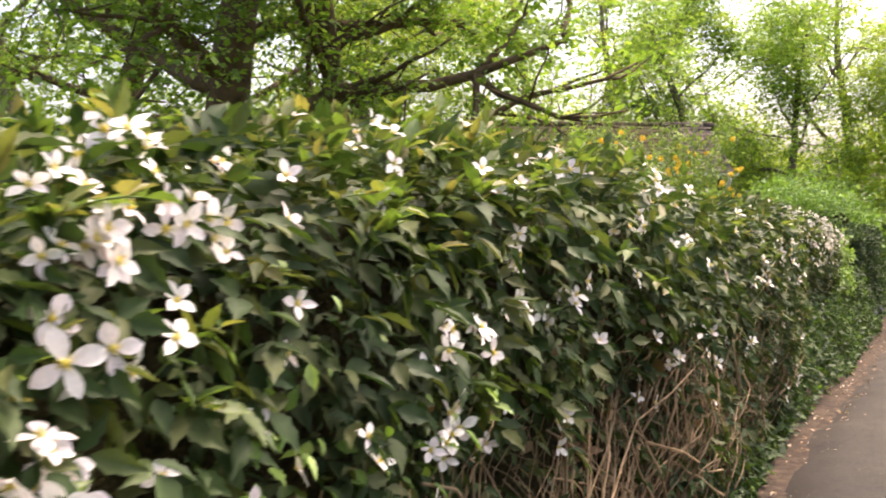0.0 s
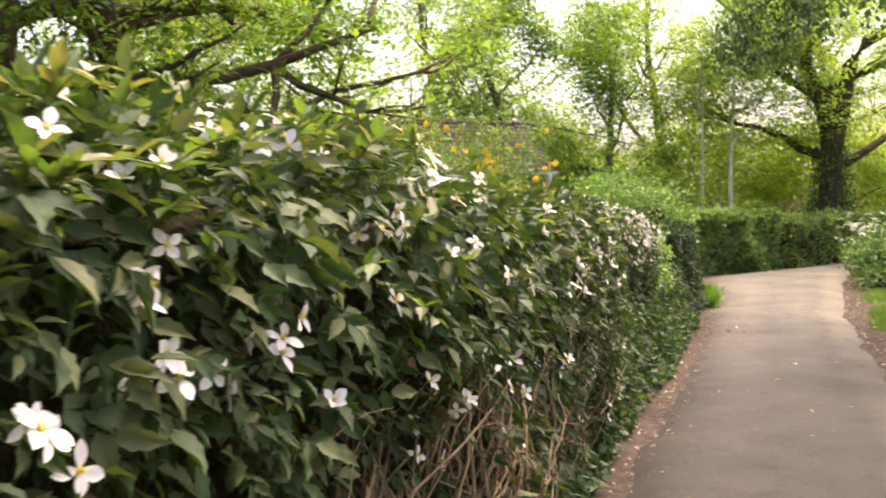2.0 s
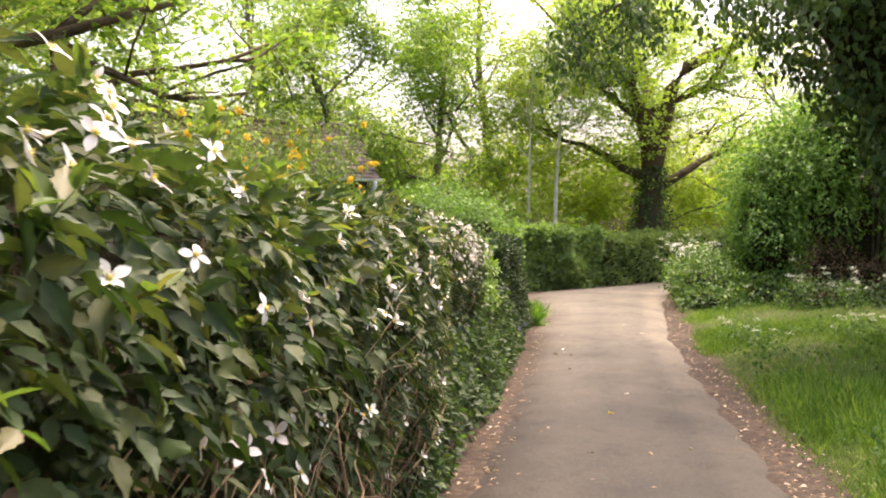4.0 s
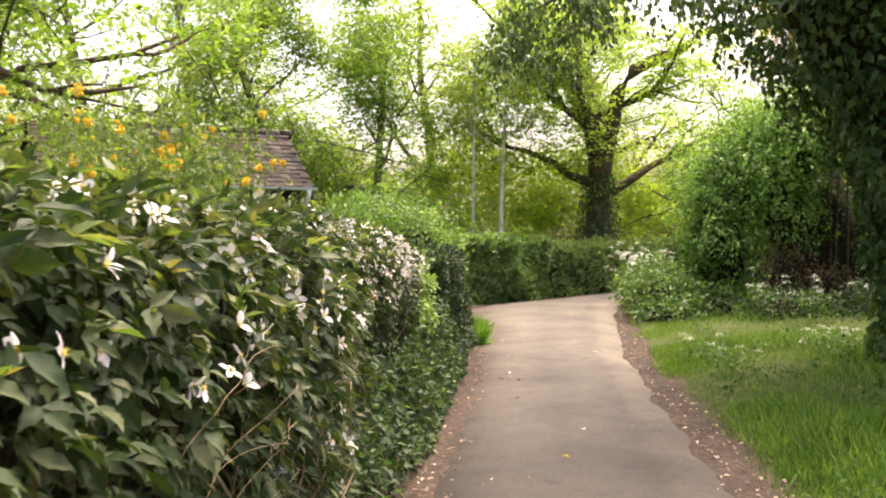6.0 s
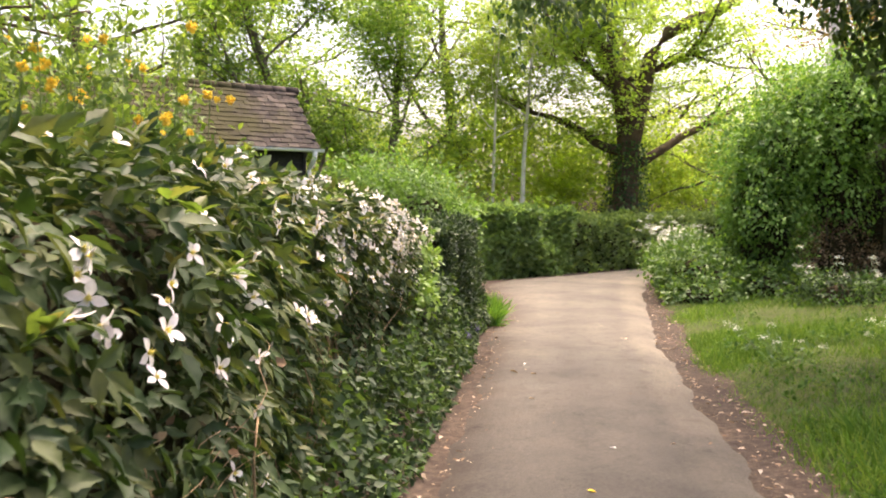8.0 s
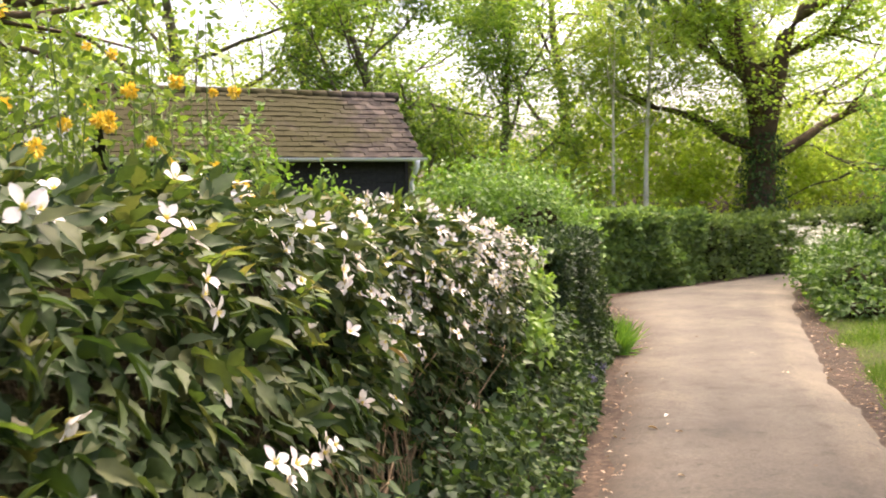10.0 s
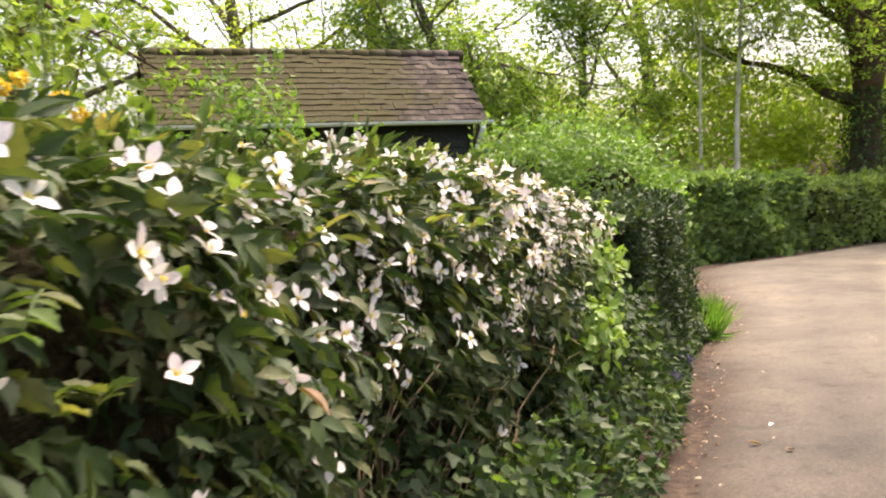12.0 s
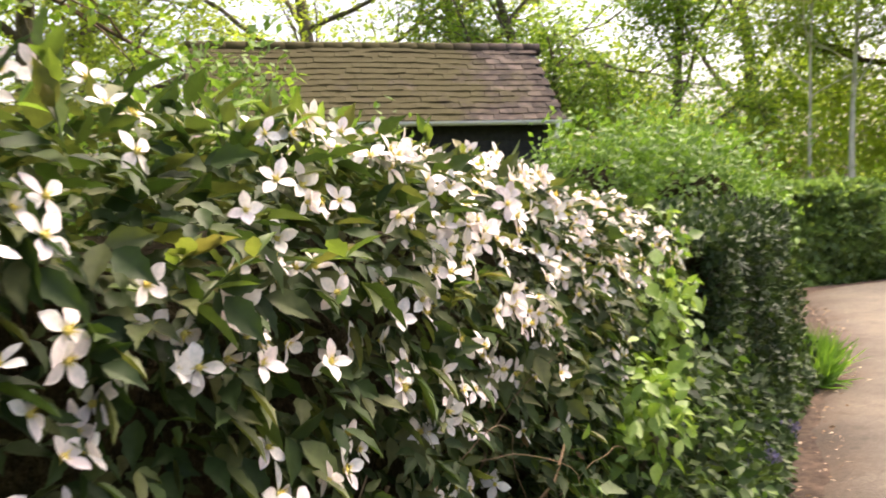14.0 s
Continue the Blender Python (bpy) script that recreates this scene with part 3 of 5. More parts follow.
v, t = scatter(TOOTH_V, TOOTH_T, sp, ss, np.array([0, 0, 1.0]) + g.normal(0, 0.3, (len(sp), 3)), g.uniform(0.035, 0.075, len(sp)))
part_mesh("young_leaves", mesh_of("young_leaves", v - HB, t, M_SHOOT), hedge, "fresh yellow-green shoots", "stuff")
v, t = join(sv)
part_mesh("shoot_growth", mesh_of("shoot_growth", v - HB, t, M_GREENSTEM), hedge, "thin green shoots", "stuff")

# bright new sprays by the start of the walk
g = rng_of(18)
y = np.concatenate([g.normal(3.75, 0.12, 90), g.normal(4.25, 0.1, 40), g.normal(12.7, 0.25, 50)])
a = np.concatenate([g.normal(0.42, 0.07, 90), g.normal(0.38, 0.05, 40), g.normal(0.72, 0.05, 50)])
p, n, out = hedge_point(y, a, g.uniform(0.0, 0.07, 180))
v, t = scatter(TOOTH_V, TOOTH_T, p, n * 0.5 + g.normal(0, 0.6, p.shape) - [0, 0, 0.3], n * 0.4 + g.normal(0, 0.3, p.shape) + [0, 0, 0.8], g.uniform(0.035, 0.065, 180))
part_mesh("young_leaves", mesh_of("young_leaves", v - HB, t, M_LIME), hedge, "bright lime-green new leaves", "stuff")

# old stems, bare at the foot of the hedge
g = rng_of(15)
stems = []
for k in range(540):
    if k >= 460:
        y = g.normal(8.1, 0.45)
    elif k < 270:
        y = g.normal(5.4, 1.1)
    elif k < 370:
        y = g.normal(11.9, 0.6)
    else:
        y = g.uniform(2, 15)
    z1 = g.uniform(0.5, 1.15)
    z0 = g.uniform(0.0, 0.45)
    u = np.linspace(0, 1, 8)
    yy = y + g.normal(0, 0.5) * u + g.uniform(0.02, 0.13) * np.sin(u * g.uniform(2, 9) + g.uniform(0, 6)) + (0.35 * g.normal() * u if g.random() < 0.3 else 0)
    aa = (z0 + (z1 - z0) * u) / 1.5 * 0.6
    p, n, out = hedge_point(yy, aa, np.full(8, g.uniform(-0.12, 0.06)) + 0.06 * np.sin(u * 3.1) * g.random())
    r = 0.0016 + 0.006 * g.random() ** 2
    stems.append(tube(p, np.linspace(r, r * 0.6, 8), 5))
stems.sort(key=lambda s: -abs(s[0][0][2]))
for v, t in stems[:90]:
    part_mesh("stem", mesh_of("stem", v - HB, t, M_STEM, True), hedge, "bare woody vine stem")
v, t = join(stems[90:])
part_mesh("stem_tangle", mesh_of("stem_tangle", v - HB, t, M_STEM, True), hedge, "bare brown vine stems", "stuff")
# thin vines that arch over the face
g = rng_of(19)
for k in range(46):
    y, a0 = (g.uniform(4.2, 9.4) if k % 3 else g.uniform(12.6, 13.6)), g.uniform(0.12, 0.45)
    u = np.linspace(0, 1, 18)
    ln = g.uniform(0.25, 0.8) * (1 if g.random() < 0.5 else -1)
    p, n, out = hedge_point(y + ln * u, a0 + g.uniform(-0.2, 0.12) * u + 0.06 * np.sin(u * 3.1), 0.03 + 0.05 * np.sin(u * 3.1) + 0.02 * g.random())
    v, t = tube(p, np.linspace(0.0016, 0.0008, 18), 5)
    part_mesh("vine", mesh_of("vine", v - HB, t, M_STEM, True), hedge, "thin tan vine")
# withered leaves caught in the foot
y = np.concatenate([g.normal(6.0, 1.2, 500), g.uniform(2, 15, 260)])
p, n, out = hedge_point(y, g.uniform(0.05, 0.5, 760), g.uniform(-0.12, 0.03, 760))
v, t = scatter(OVATE_V, OVATE_T, p, g.normal(0, 1, (760, 3)) - [0, 0, 0.7], n + g.normal(0, 0.5, (760, 3)), g.uniform(0.025, 0.06, 760))
part_mesh("dead_leaves", mesh_of("dead_leaves", v - HB, t, M_DRY), hedge, "withered brown leaves", "stuff")


# flowers: four white petals round yellow stamens
def petal_mesh():
    v, t = [], []
    us = np.linspace(0, 1, 6)
    w = np.array([0.05, 0.17, 0.25, 0.27, 0.2, 0.03])
    for u, ww in zip(us, w):
        zc = 0.10 * math.sin(u * 2.6) - 0.06 * u
        for s in (-1, 0, 1):
            v.append((s * ww, 0.06 + 0.94 * u, zc + 0.05 * abs(s)))
    return np.array(v), grid_tris(6, 3)


PET_V, PET_T = petal_mesh()
PETAL = mesh_of("petal", PET_V, PET_T, M_PETAL_ONE, True)


def stamen_mesh():
    g = rng_of(3)
    n = 26
    d = unit(np.column_stack([g.normal(0, 0.5, n), g.normal(0, 0.5, n), np.full(n, 0.8)]))
    v1, t1 = scatter(BLADE_V * (2.0, 1, 1), BLADE_T, d * 0.02, d, g.normal(0, 1, (n, 3)), g.uniform(0.22, 0.36, n))
    bm = bmesh.new()
    bmesh.ops.create_icosphere(bm, subdivisions=1, radius=0.11)
    v2 = np.array([w.co[:] for w in bm.verts]) + (0, 0, 0.07)
    t2 = np.array([[q.index for q in f.verts] for f in bm.faces])
    bm.free()
    return join([(v1, t1), (v2, t2)])


STA_V, STA_T = stamen_mesh()
STA_V = STA_V * 1.3
STAMEN = mesh_of("flower", STA_V, STA_T, M_STAMEN)


def flower_spots():
    """Where the flowers sit: thick on the upper front by the northern end, sparser elsewhere."""
    g = rng_of(21)
    spots = []
    for n, (ym, ys), (am, as_) in ((450, (13.9, 0.95), (0.64, 0.075)), (46, (13.4, 0.7), (0.47, 0.12)), (48, (12.5, 0.5), (0.57, 0.085)), (16, (11.8, 0.3), (0.57, 0.04)), (26, (3.9, 0.35), (0.5, 0.12)), (16, (3.45, 0.13), (0.62, 0.03)), (8, (3.25, 0.08), (0.5, 0.03)), (6, (3.6, 0.06), (0.42, 0.03)), (4, (4.26, 0.03), (0.53, 0.012)),
                                   (58, (4.9, 0.8), (0.66, 0.10)), (52, (7.2, 1.3), (0.62, 0.08)), (45, (9.4, 1.2), (0.57, 0.12)),
                                   (36, (10.8, 0.5), (0.63, 0.10)), (26, (8.8, 0.8), (0.2, 0.08)), (18, (5.8, 0.8), (0.40, 0.06)), (12, (1.8, 0.8), (0.55, 0.12)), (8, (3.5, 0.4), (0.68, 0.05))):
        y, a = g.normal(ym, ys, n), g.normal(am, as_, n)
        k = (y < 15.45) & (a > 0.05) & (a < 0.97) & (y > -1)
        spots.append(np.column_stack([y[k], a[k]]))
    spots = np.concatenate(spots)
    # many open in twos and threes
    twin = spots[(g.random(len(spots)) < 0.35) & (spots[:, 0] < 13.4)]
    twin = twin + np.column_stack([g.normal(0, 0.05, len(twin)), g.normal(0, 0.014, len(twin))])
    return np.concatenate([spots, np.clip(twin, [-1, 0.05], [15.4, 0.97])])


spots = flower_spots()
g = rng_of(22)
fp, fn, fo = hedge_point(spots[:, 0], spots[:, 1], g.uniform(0.02, 0.07, len(spots)))
fdir = unit(fn * 0.55 + fo * 0.35 + np.array([0.15, -0.25, 0.3]) + g.normal(0, 0.5, (len(fp), 3)))
fsize = g.uniform(0.028, 0.041, len(fp)) * np.where(spots[:, 0] < 13.4, 1.06, 1.0)
near_f = np.where((spots[:, 0] < 7.4) | ((spots[:, 0] > 10.6) & (spots[:, 0] < 13.3)))[0][:300]
far_f = np.setdiff1d(np.arange(len(fp)), near_f)
FLOWERS = []
pieces_p, pieces_s = [], []
for k in range(len(fp)):
    z_ = Vector(fdir[k])
    m = z_.to_track_quat("Z", "Y").to_matrix().to_4x4() @ Matrix.Rotation(g.uniform(0, 1.57), 4, "Z")
    m.translation = Vector(fp[k])
    m = m @ Matrix.Scale(fsize[k], 4)
    cup = g.uniform(-0.15, 0.55)
    turns = [Matrix.Rotation(q * math.pi / 2 + g.normal(0, 0.13), 4, "Z") @ Matrix.Rotation(cup + g.normal(0, 0.18), 4, "X")
             @ Matrix.Diagonal((g.uniform(0.85, 1.15), g.uniform(0.85, 1.1), 1, 1)) for q in range(4)]
    FLOWERS.append((m, turns))
near_set = set(near_f.tolist())
for k, (m, turns) in enumerate(FLOWERS):
    if k in near_set:
        continue
    for r in turns:
        mm = np.array(m @ r)
        pieces_p.append((PET_V @ mm[:3, :3].T + mm[:3, 3], PET_T))
    mm = np.array(m)
    pieces_s.append((STA_V @ mm[:3, :3].T + mm[:3, 3], STA_T))
v, t = join(pieces_p)
part_mesh("flower_petals", mesh_of("flower_petals", v - HB, t, M_PETAL, True), hedge, "mass of white four-petalled flowers", "stuff")
v, t = join(pieces_s)
part_mesh("stamen_mass", mesh_of("stamen_mass", v - HB, t, M_STAMEN), hedge, "yellow flower centres", "stuff")


# ---- leafy masses: shrubs, clipped hedges, undergrowth ----
def blob_leaves(seed, centre, radii, n, size, shape=(SMALL_V, SMALL_T), shell=0.45, flat_bottom=True, lump=0.25, droop=0.3):
    """Leaves through the outer part of a lumpy mass."""
    g = rng_of(seed)
    d = unit(g.normal(0, 1, (n, 3)))
    if flat_bottom:
        d[:, 2] = np.abs(d[:, 2]) * np.where(g.random(n) < 0.8, 1, -0.6)
    w = 1 + lump * vnoise(d * 1.0 + seed, 2.2) + 0.6 * lump * vnoise(d + seed, 5.0)
    r = (1 - shell * g.random(n) ** 1.5) * w * (1 + 0.22 * g.random(n) ** 5)
    p = np.asarray(centre) + d * np.asarray(radii) * r[:, None]
    k = p[:, 2] > 0.03
    p, d = p[k], d[k]
    tip = d * 0.6 + g.normal(0, 0.6, p.shape) - [0, 0, droop]
    face = d * 0.6 + np.array([0, 0, 0.6]) + g.normal(0, 0.45, p.shape)
    return scatter(*shape, p, tip, face, g.uniform(0.65, 1.25, len(p)) * size, g.uniform(0.8, 1.4, len(p)))


def blob_core(seed, centre, radii, lump=0.25, f=0.52):
    bm = bmesh.new()
    bmesh.ops.create_icosphere(bm, subdivisions=4, radius=1.0)
    d = np.array([w.co[:] for w in bm.verts])
    t = np.array([[q.index for q in fc.verts] for fc in bm.faces])
    bm.free()
    w = 1 + lump * vnoise(d + seed, 2.2) + 0.5 * lump * vnoise(d + seed, 5.0)
    p = np.asarray(centre) + d * np.asarray(radii) * (w * f)[:, None]
    p[:, 2] = np.maximum(p[:, 2], 0.0)
    return p, t


def shrub(name, label, category, seed, lobes, n, size, mat, shape=(SMALL_V, SMALL_T), core=True, stems=True, shell=0.45, droop=0.3, lump=0.25):
    """A shrub of several lobes (centre, radii): branches, a core coloured dark as inner shade, leaves."""
    base = np.array([np.mean([l[0][0] for l in lobes]), np.mean([l[0][1] for l in lobes]), 0.0])
    ob = thing(name, label, category, tuple(base))
    vol = np.array([np.prod(l[1]) ** (2 / 3) for l in lobes])
    parts_ = [blob_leaves(seed + i, c, r, int(n * vol[i] / vol.sum()), size, shape, shell, droop=droop, lump=lump) for i, (c, r) in enumerate(lobes)]
    v, t = join(parts_)
    part_mesh("foliage", mesh_of("foliage", v - base, t, mat), ob, kind="stuff")
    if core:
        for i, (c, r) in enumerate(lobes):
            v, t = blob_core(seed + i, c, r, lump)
            part_mesh("shaded_core", mesh_of("shaded_core", v - base, t, M_CORE, True), ob, "inner branches as a solid core, coloured dark for shade")
    if stems:
        g = rng_of(seed + 77)
        for i, (c, r) in enumerate(lobes):
            for k in range(3):
                a = g.uniform(0, 6.28)
                p0 = np.array([c[0] + 0.15 * math.cos(a), c[1] + 0.15 * math.sin(a), -0.02])
                p1 = np.asarray(c) + np.asarray(r) * 0.5 * unit(g.normal(0, 1, 3) + [0, 0, 1.0])
                u = np.linspace(0, 1, 6)[:, None]
                line = p0 * (1 - u) + p1 * u + 0.06 * np.sin(u * 3 + a)
                v, t = tube(line, np.linspace(0.03, 0.012, 6), 6)
                part_mesh("branch", mesh_of("branch", v - base, t, M_BARK, True), ob)
    return ob


def clipped_hedge(name, label, seed, line, height, thick, n, size, mat, shape=(SMALL_V, SMALL_T), lump=0.06, deep=0.13):
    """A trimmed hedge along line (front foot), with leaves over front, top and ends."""
    line = np.asarray(line, float)
    g = rng_of(seed)
    base = np.array([*line.mean(0), 0.0])
    ob = thing(name, label, "hedge", tuple(base))
    d = np.r_[0, np.cumsum(np.linalg.norm(np.diff(line, axis=0), axis=1))]
    hs = np.interp(np.linspace(0, 1, 50), np.linspace(0, 1, len(height)), height)

    def skin(u, a, lift):
        s = u * d[-1]
        c = np.stack([np.interp(s, d, line[:, 0]), np.interp(s, d, line[:, 1])], -1)
        e = 0.25
        tan = np.stack([np.interp(s + e, d, line[:, 0]) - np.interp(s - e, d, line[:, 0]), np.interp(s + e, d, line[:, 1]) - np.interp(s - e, d, line[:, 1])], -1)
        tan = unit(tan)
        out = np.stack([tan[:, 1], -tan[:, 0], 0 * tan[:, 0]], -1)
        h = np.interp(u, np.linspace(0, 1, 50), hs)
        r = 0.12
        zf = np.clip(a / 0.5, 0, 1) * (h - r)
        th = np.clip((a - 0.5) / 0.1, 0, 1) * np.pi / 2
        back = np.clip((a - 0.6) / 0.25, 0, 1) * (thick - 2 * r)
        th2 = np.clip((a - 0.85) / 0.15, 0, 1)
        off = -r * (1 - np.cos(th)) - back - r * np.minimum(th2 * 2, 1)
        z = zf + r * np.sin(th) - th2 * (h - 0.2)
        nrm = out * np.cos(th)[:, None] * np.where(th2 > 0, -1, 1)[:, None]
        nrm[:, 2] += np.sin(th)
        p = np.column_stack([c, z]) + out * off[:, None]
        return p + nrm * (lift + lump * vnoise(p, 1.7) + 0.5 * lump * vnoise(p, 5.0))[:, None], nrm, tan

    p, nn, tan = skin(g.random(n), g.random(n), -deep * 1.1 * g.random(n) ** 1.2 + 0.03)
    # both ends
    k = n // 9
    for end in (0.0, 1.0):
        pe, ne, te = skin(np.full(k, end), g.random(k), -(thick * 0.48) * g.random(k))
        sgn = -1 if end == 0 else 1
        te3 = np.column_stack([te, np.zeros(k)])
        p = np.concatenate([p, pe + te3 * sgn * (0.02 - 0.1 * g.random(k)[:, None])])
        nn = np.concatenate([nn, te3 * sgn])
    tip = nn * 0.6 + g.normal(0, 0.6, p.shape) + [0, 0, 0.15]
    face = nn * 0.6 + [0, 0, 0.5] + g.normal(0, 0.5, p.shape)
    v, t = scatter(*shape, p, tip, face, g.uniform(0.65, 1.3, len(p)) * size, g.uniform(0.9, 1.5, len(p)))
    part_mesh("foliage", mesh_of("foliage", v - base, t, mat), ob, kind="stuff")
    # solid core whose dark colour paints the shade behind the leaves
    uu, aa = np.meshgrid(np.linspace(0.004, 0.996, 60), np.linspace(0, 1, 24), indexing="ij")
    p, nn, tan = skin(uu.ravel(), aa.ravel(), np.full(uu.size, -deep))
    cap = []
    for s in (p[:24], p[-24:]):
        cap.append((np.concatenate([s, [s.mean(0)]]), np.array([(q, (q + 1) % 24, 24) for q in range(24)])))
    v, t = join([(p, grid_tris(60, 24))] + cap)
    part_mesh("shaded_core", mesh_of("shaded_core", v - base, t, M_CORE, True), ob, "inner branches as a solid core, coloured dark for shade")
    return ob


clipped_hedge("evergreen_hedge", "dark clipped evergreen hedge at the end of the clematis", 31, [(5.75, 15.35), (6.5, 16.75), (7.2, 18.3)], (1.33, 1.36, 1.34), 1.0, 20000, 0.045, M_DARKLEAF, lump=0.11)
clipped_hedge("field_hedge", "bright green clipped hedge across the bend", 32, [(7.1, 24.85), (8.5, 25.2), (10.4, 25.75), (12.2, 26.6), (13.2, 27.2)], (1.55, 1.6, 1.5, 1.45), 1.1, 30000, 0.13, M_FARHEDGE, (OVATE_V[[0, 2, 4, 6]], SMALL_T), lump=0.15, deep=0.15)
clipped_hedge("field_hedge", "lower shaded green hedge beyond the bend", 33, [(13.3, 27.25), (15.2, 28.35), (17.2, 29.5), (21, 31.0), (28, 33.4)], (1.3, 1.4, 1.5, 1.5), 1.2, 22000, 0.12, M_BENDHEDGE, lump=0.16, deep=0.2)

# lime-green shrub that leans out of the hedge's end
shrub("lime_shrub", "bright lime-green leafy shrub at the hedge's end", "shrub", 41,
      [((5.1, 14.75, 0.98), (0.25, 0.4, 0.28)), ((5.02, 14.5, 0.74), (0.22, 0.3, 0.2)), ((5.34, 15.2, 1.22), (0.12, 0.18, 0.2)), ((4.93, 14.2, 0.72), (0.2, 0.34, 0.26))], 1900, 0.066, M_LIME, (OVATE_V, OVATE_T), core=False, stems=True, shell=0.7, droop=0.6)

# shrubs behind the hedges
shrub("round_shrub", "rounded green shrub behind the evergreen hedge", "shrub", 43, [((6.85, 19.6, 1.15), (0.75, 0.8, 1.0)), ((6.1, 20.5, 1.3), (0.8, 0.85, 0.95))], 9500, 0.075, M_SHRUB)
shrub("garden_shrub", "loose green shrub beside the shed", "shrub", 44, [((7.6, 23.6, 1.2), (1.1, 1.0, 1.35)), ((8.6, 24.4, 1.0), (0.9, 0.8, 1.0))], 9000, 0.085, M_SHRUB)
shrub("garden_shrub", "feathery green shrub in front of the shed roof", "shrub", 45, [((3.2, 17.2, 1.4), (0.55, 0.6, 1.15)), ((2.4, 17.6, 1.15), (0.7, 0.7, 1.1)), ((4.0, 17.8, 1.0), (0.5, 0.5, 1.0)), ((1.2, 18.0, 0.9), (0.8, 0.8, 1.0))], 13000, 0.075, M_SHRUB, shell=0.6)
shrub("garden_shrub", "low mixed green shrub behind the clematis", "shrub", 46, [((-1.6, 7.8, 0.9), (1.2, 1.6, 0.9)), ((-0.4, 10.5, 0.9), (1.2, 1.6, 0.95)), ((1.2, 14.0, 0.9), (1.2, 1.4, 0.9))], 11000, 0.08, M_KERRIA)

# ---- golden kerria behind the hedge ----
kb = np.array([2.05, 11.3, 0.0])
kerria = thing("kerria_bush", "arching kerria bush with golden pompom flowers", "shrub", tuple(kb))
g = rng_of(51)
kl, kt, ks, poms = [], [], [], []
for k in range(230):
    a = g.uniform(0, 6.28)
    b0 = kb + np.array([0.55 * g.normal(), 0.75 * g.normal(), 0])
    h = g.uniform(1.9, 3.2)
    d = np.array([math.cos(a), math.sin(a), 0]) * (g.uniform(0.2, 0.9) if k % 2 else g.uniform(0.05, 0.25))
    if k % 2 == 0:
        b0[0] = g.uniform(1.6, 3.0)
    u = np.linspace(0, 1, 12)[:, None]
    line = b0 + np.array([0, 0, 1.0]) * h * (u - 0.22 * u ** 3) + d * u ** 2 + 0.03 * np.sin(u * 5 + a)
    if (line[:, 0] > np.interp(line[:, 1], yy_, xx_) - 0.42).any():
        continue
    ks.append(tube(line, np.linspace(0.004, 0.0014, 12), 4))
    for q in line[4:]:
        for _ in range(11):
            kl.append(q + g.normal(0, 0.04, 3))
            kt.append(unit(g.normal(0, 1, 3) + d * 0.5 - [0, 0, 0.2]))
    for _ in range(int(g.integers(1, 6))):
        poms.append(line[int(g.integers(5, 11))] + g.normal(0, 0.04, 3) + np.array([0.08, -0.12, 0.02]))
kl, kt = np.array(kl), np.array(kt)
v, t = scatter(OVATE_V, OVATE_T, kl, kt, g.normal(0, 0.5, kl.shape) + [0, 0, 0.8], g.uniform(0.03, 0.06, len(kl)), 0.85)
part_mesh("foliage", mesh_of("foliage", v - kb, t, M_KERRIA), kerria, kind="stuff")
for v, t in ks:
    part_mesh("stem", mesh_of("stem", v - kb, t, M_GREENSTEM, True), kerria)
pd = unit(rng_of(52).normal(0, 1, (46, 3)))
pv, pt = scatter(OVATE_V, OVATE_T, pd * 0.25, pd + rng_of(53).normal(0, 0.35, pd.shape), rng_of(54).normal(0, 1, pd.shape), 0.75)
POM = mesh_of("pompom_flower", pv, pt, M_POM)
for p in poms[:290]:
    o = part_mesh("pompom_flower", POM, kerria, "golden yellow pompom flower")
    o.matrix_local = Matrix.Translation(Vector(p - kb)) @ Matrix.Scale(g.uniform(0.021, 0.032), 4) @ Euler((g.uniform(0, 6), g.uniform(0, 6), 0)).to_matrix().to_4x4()


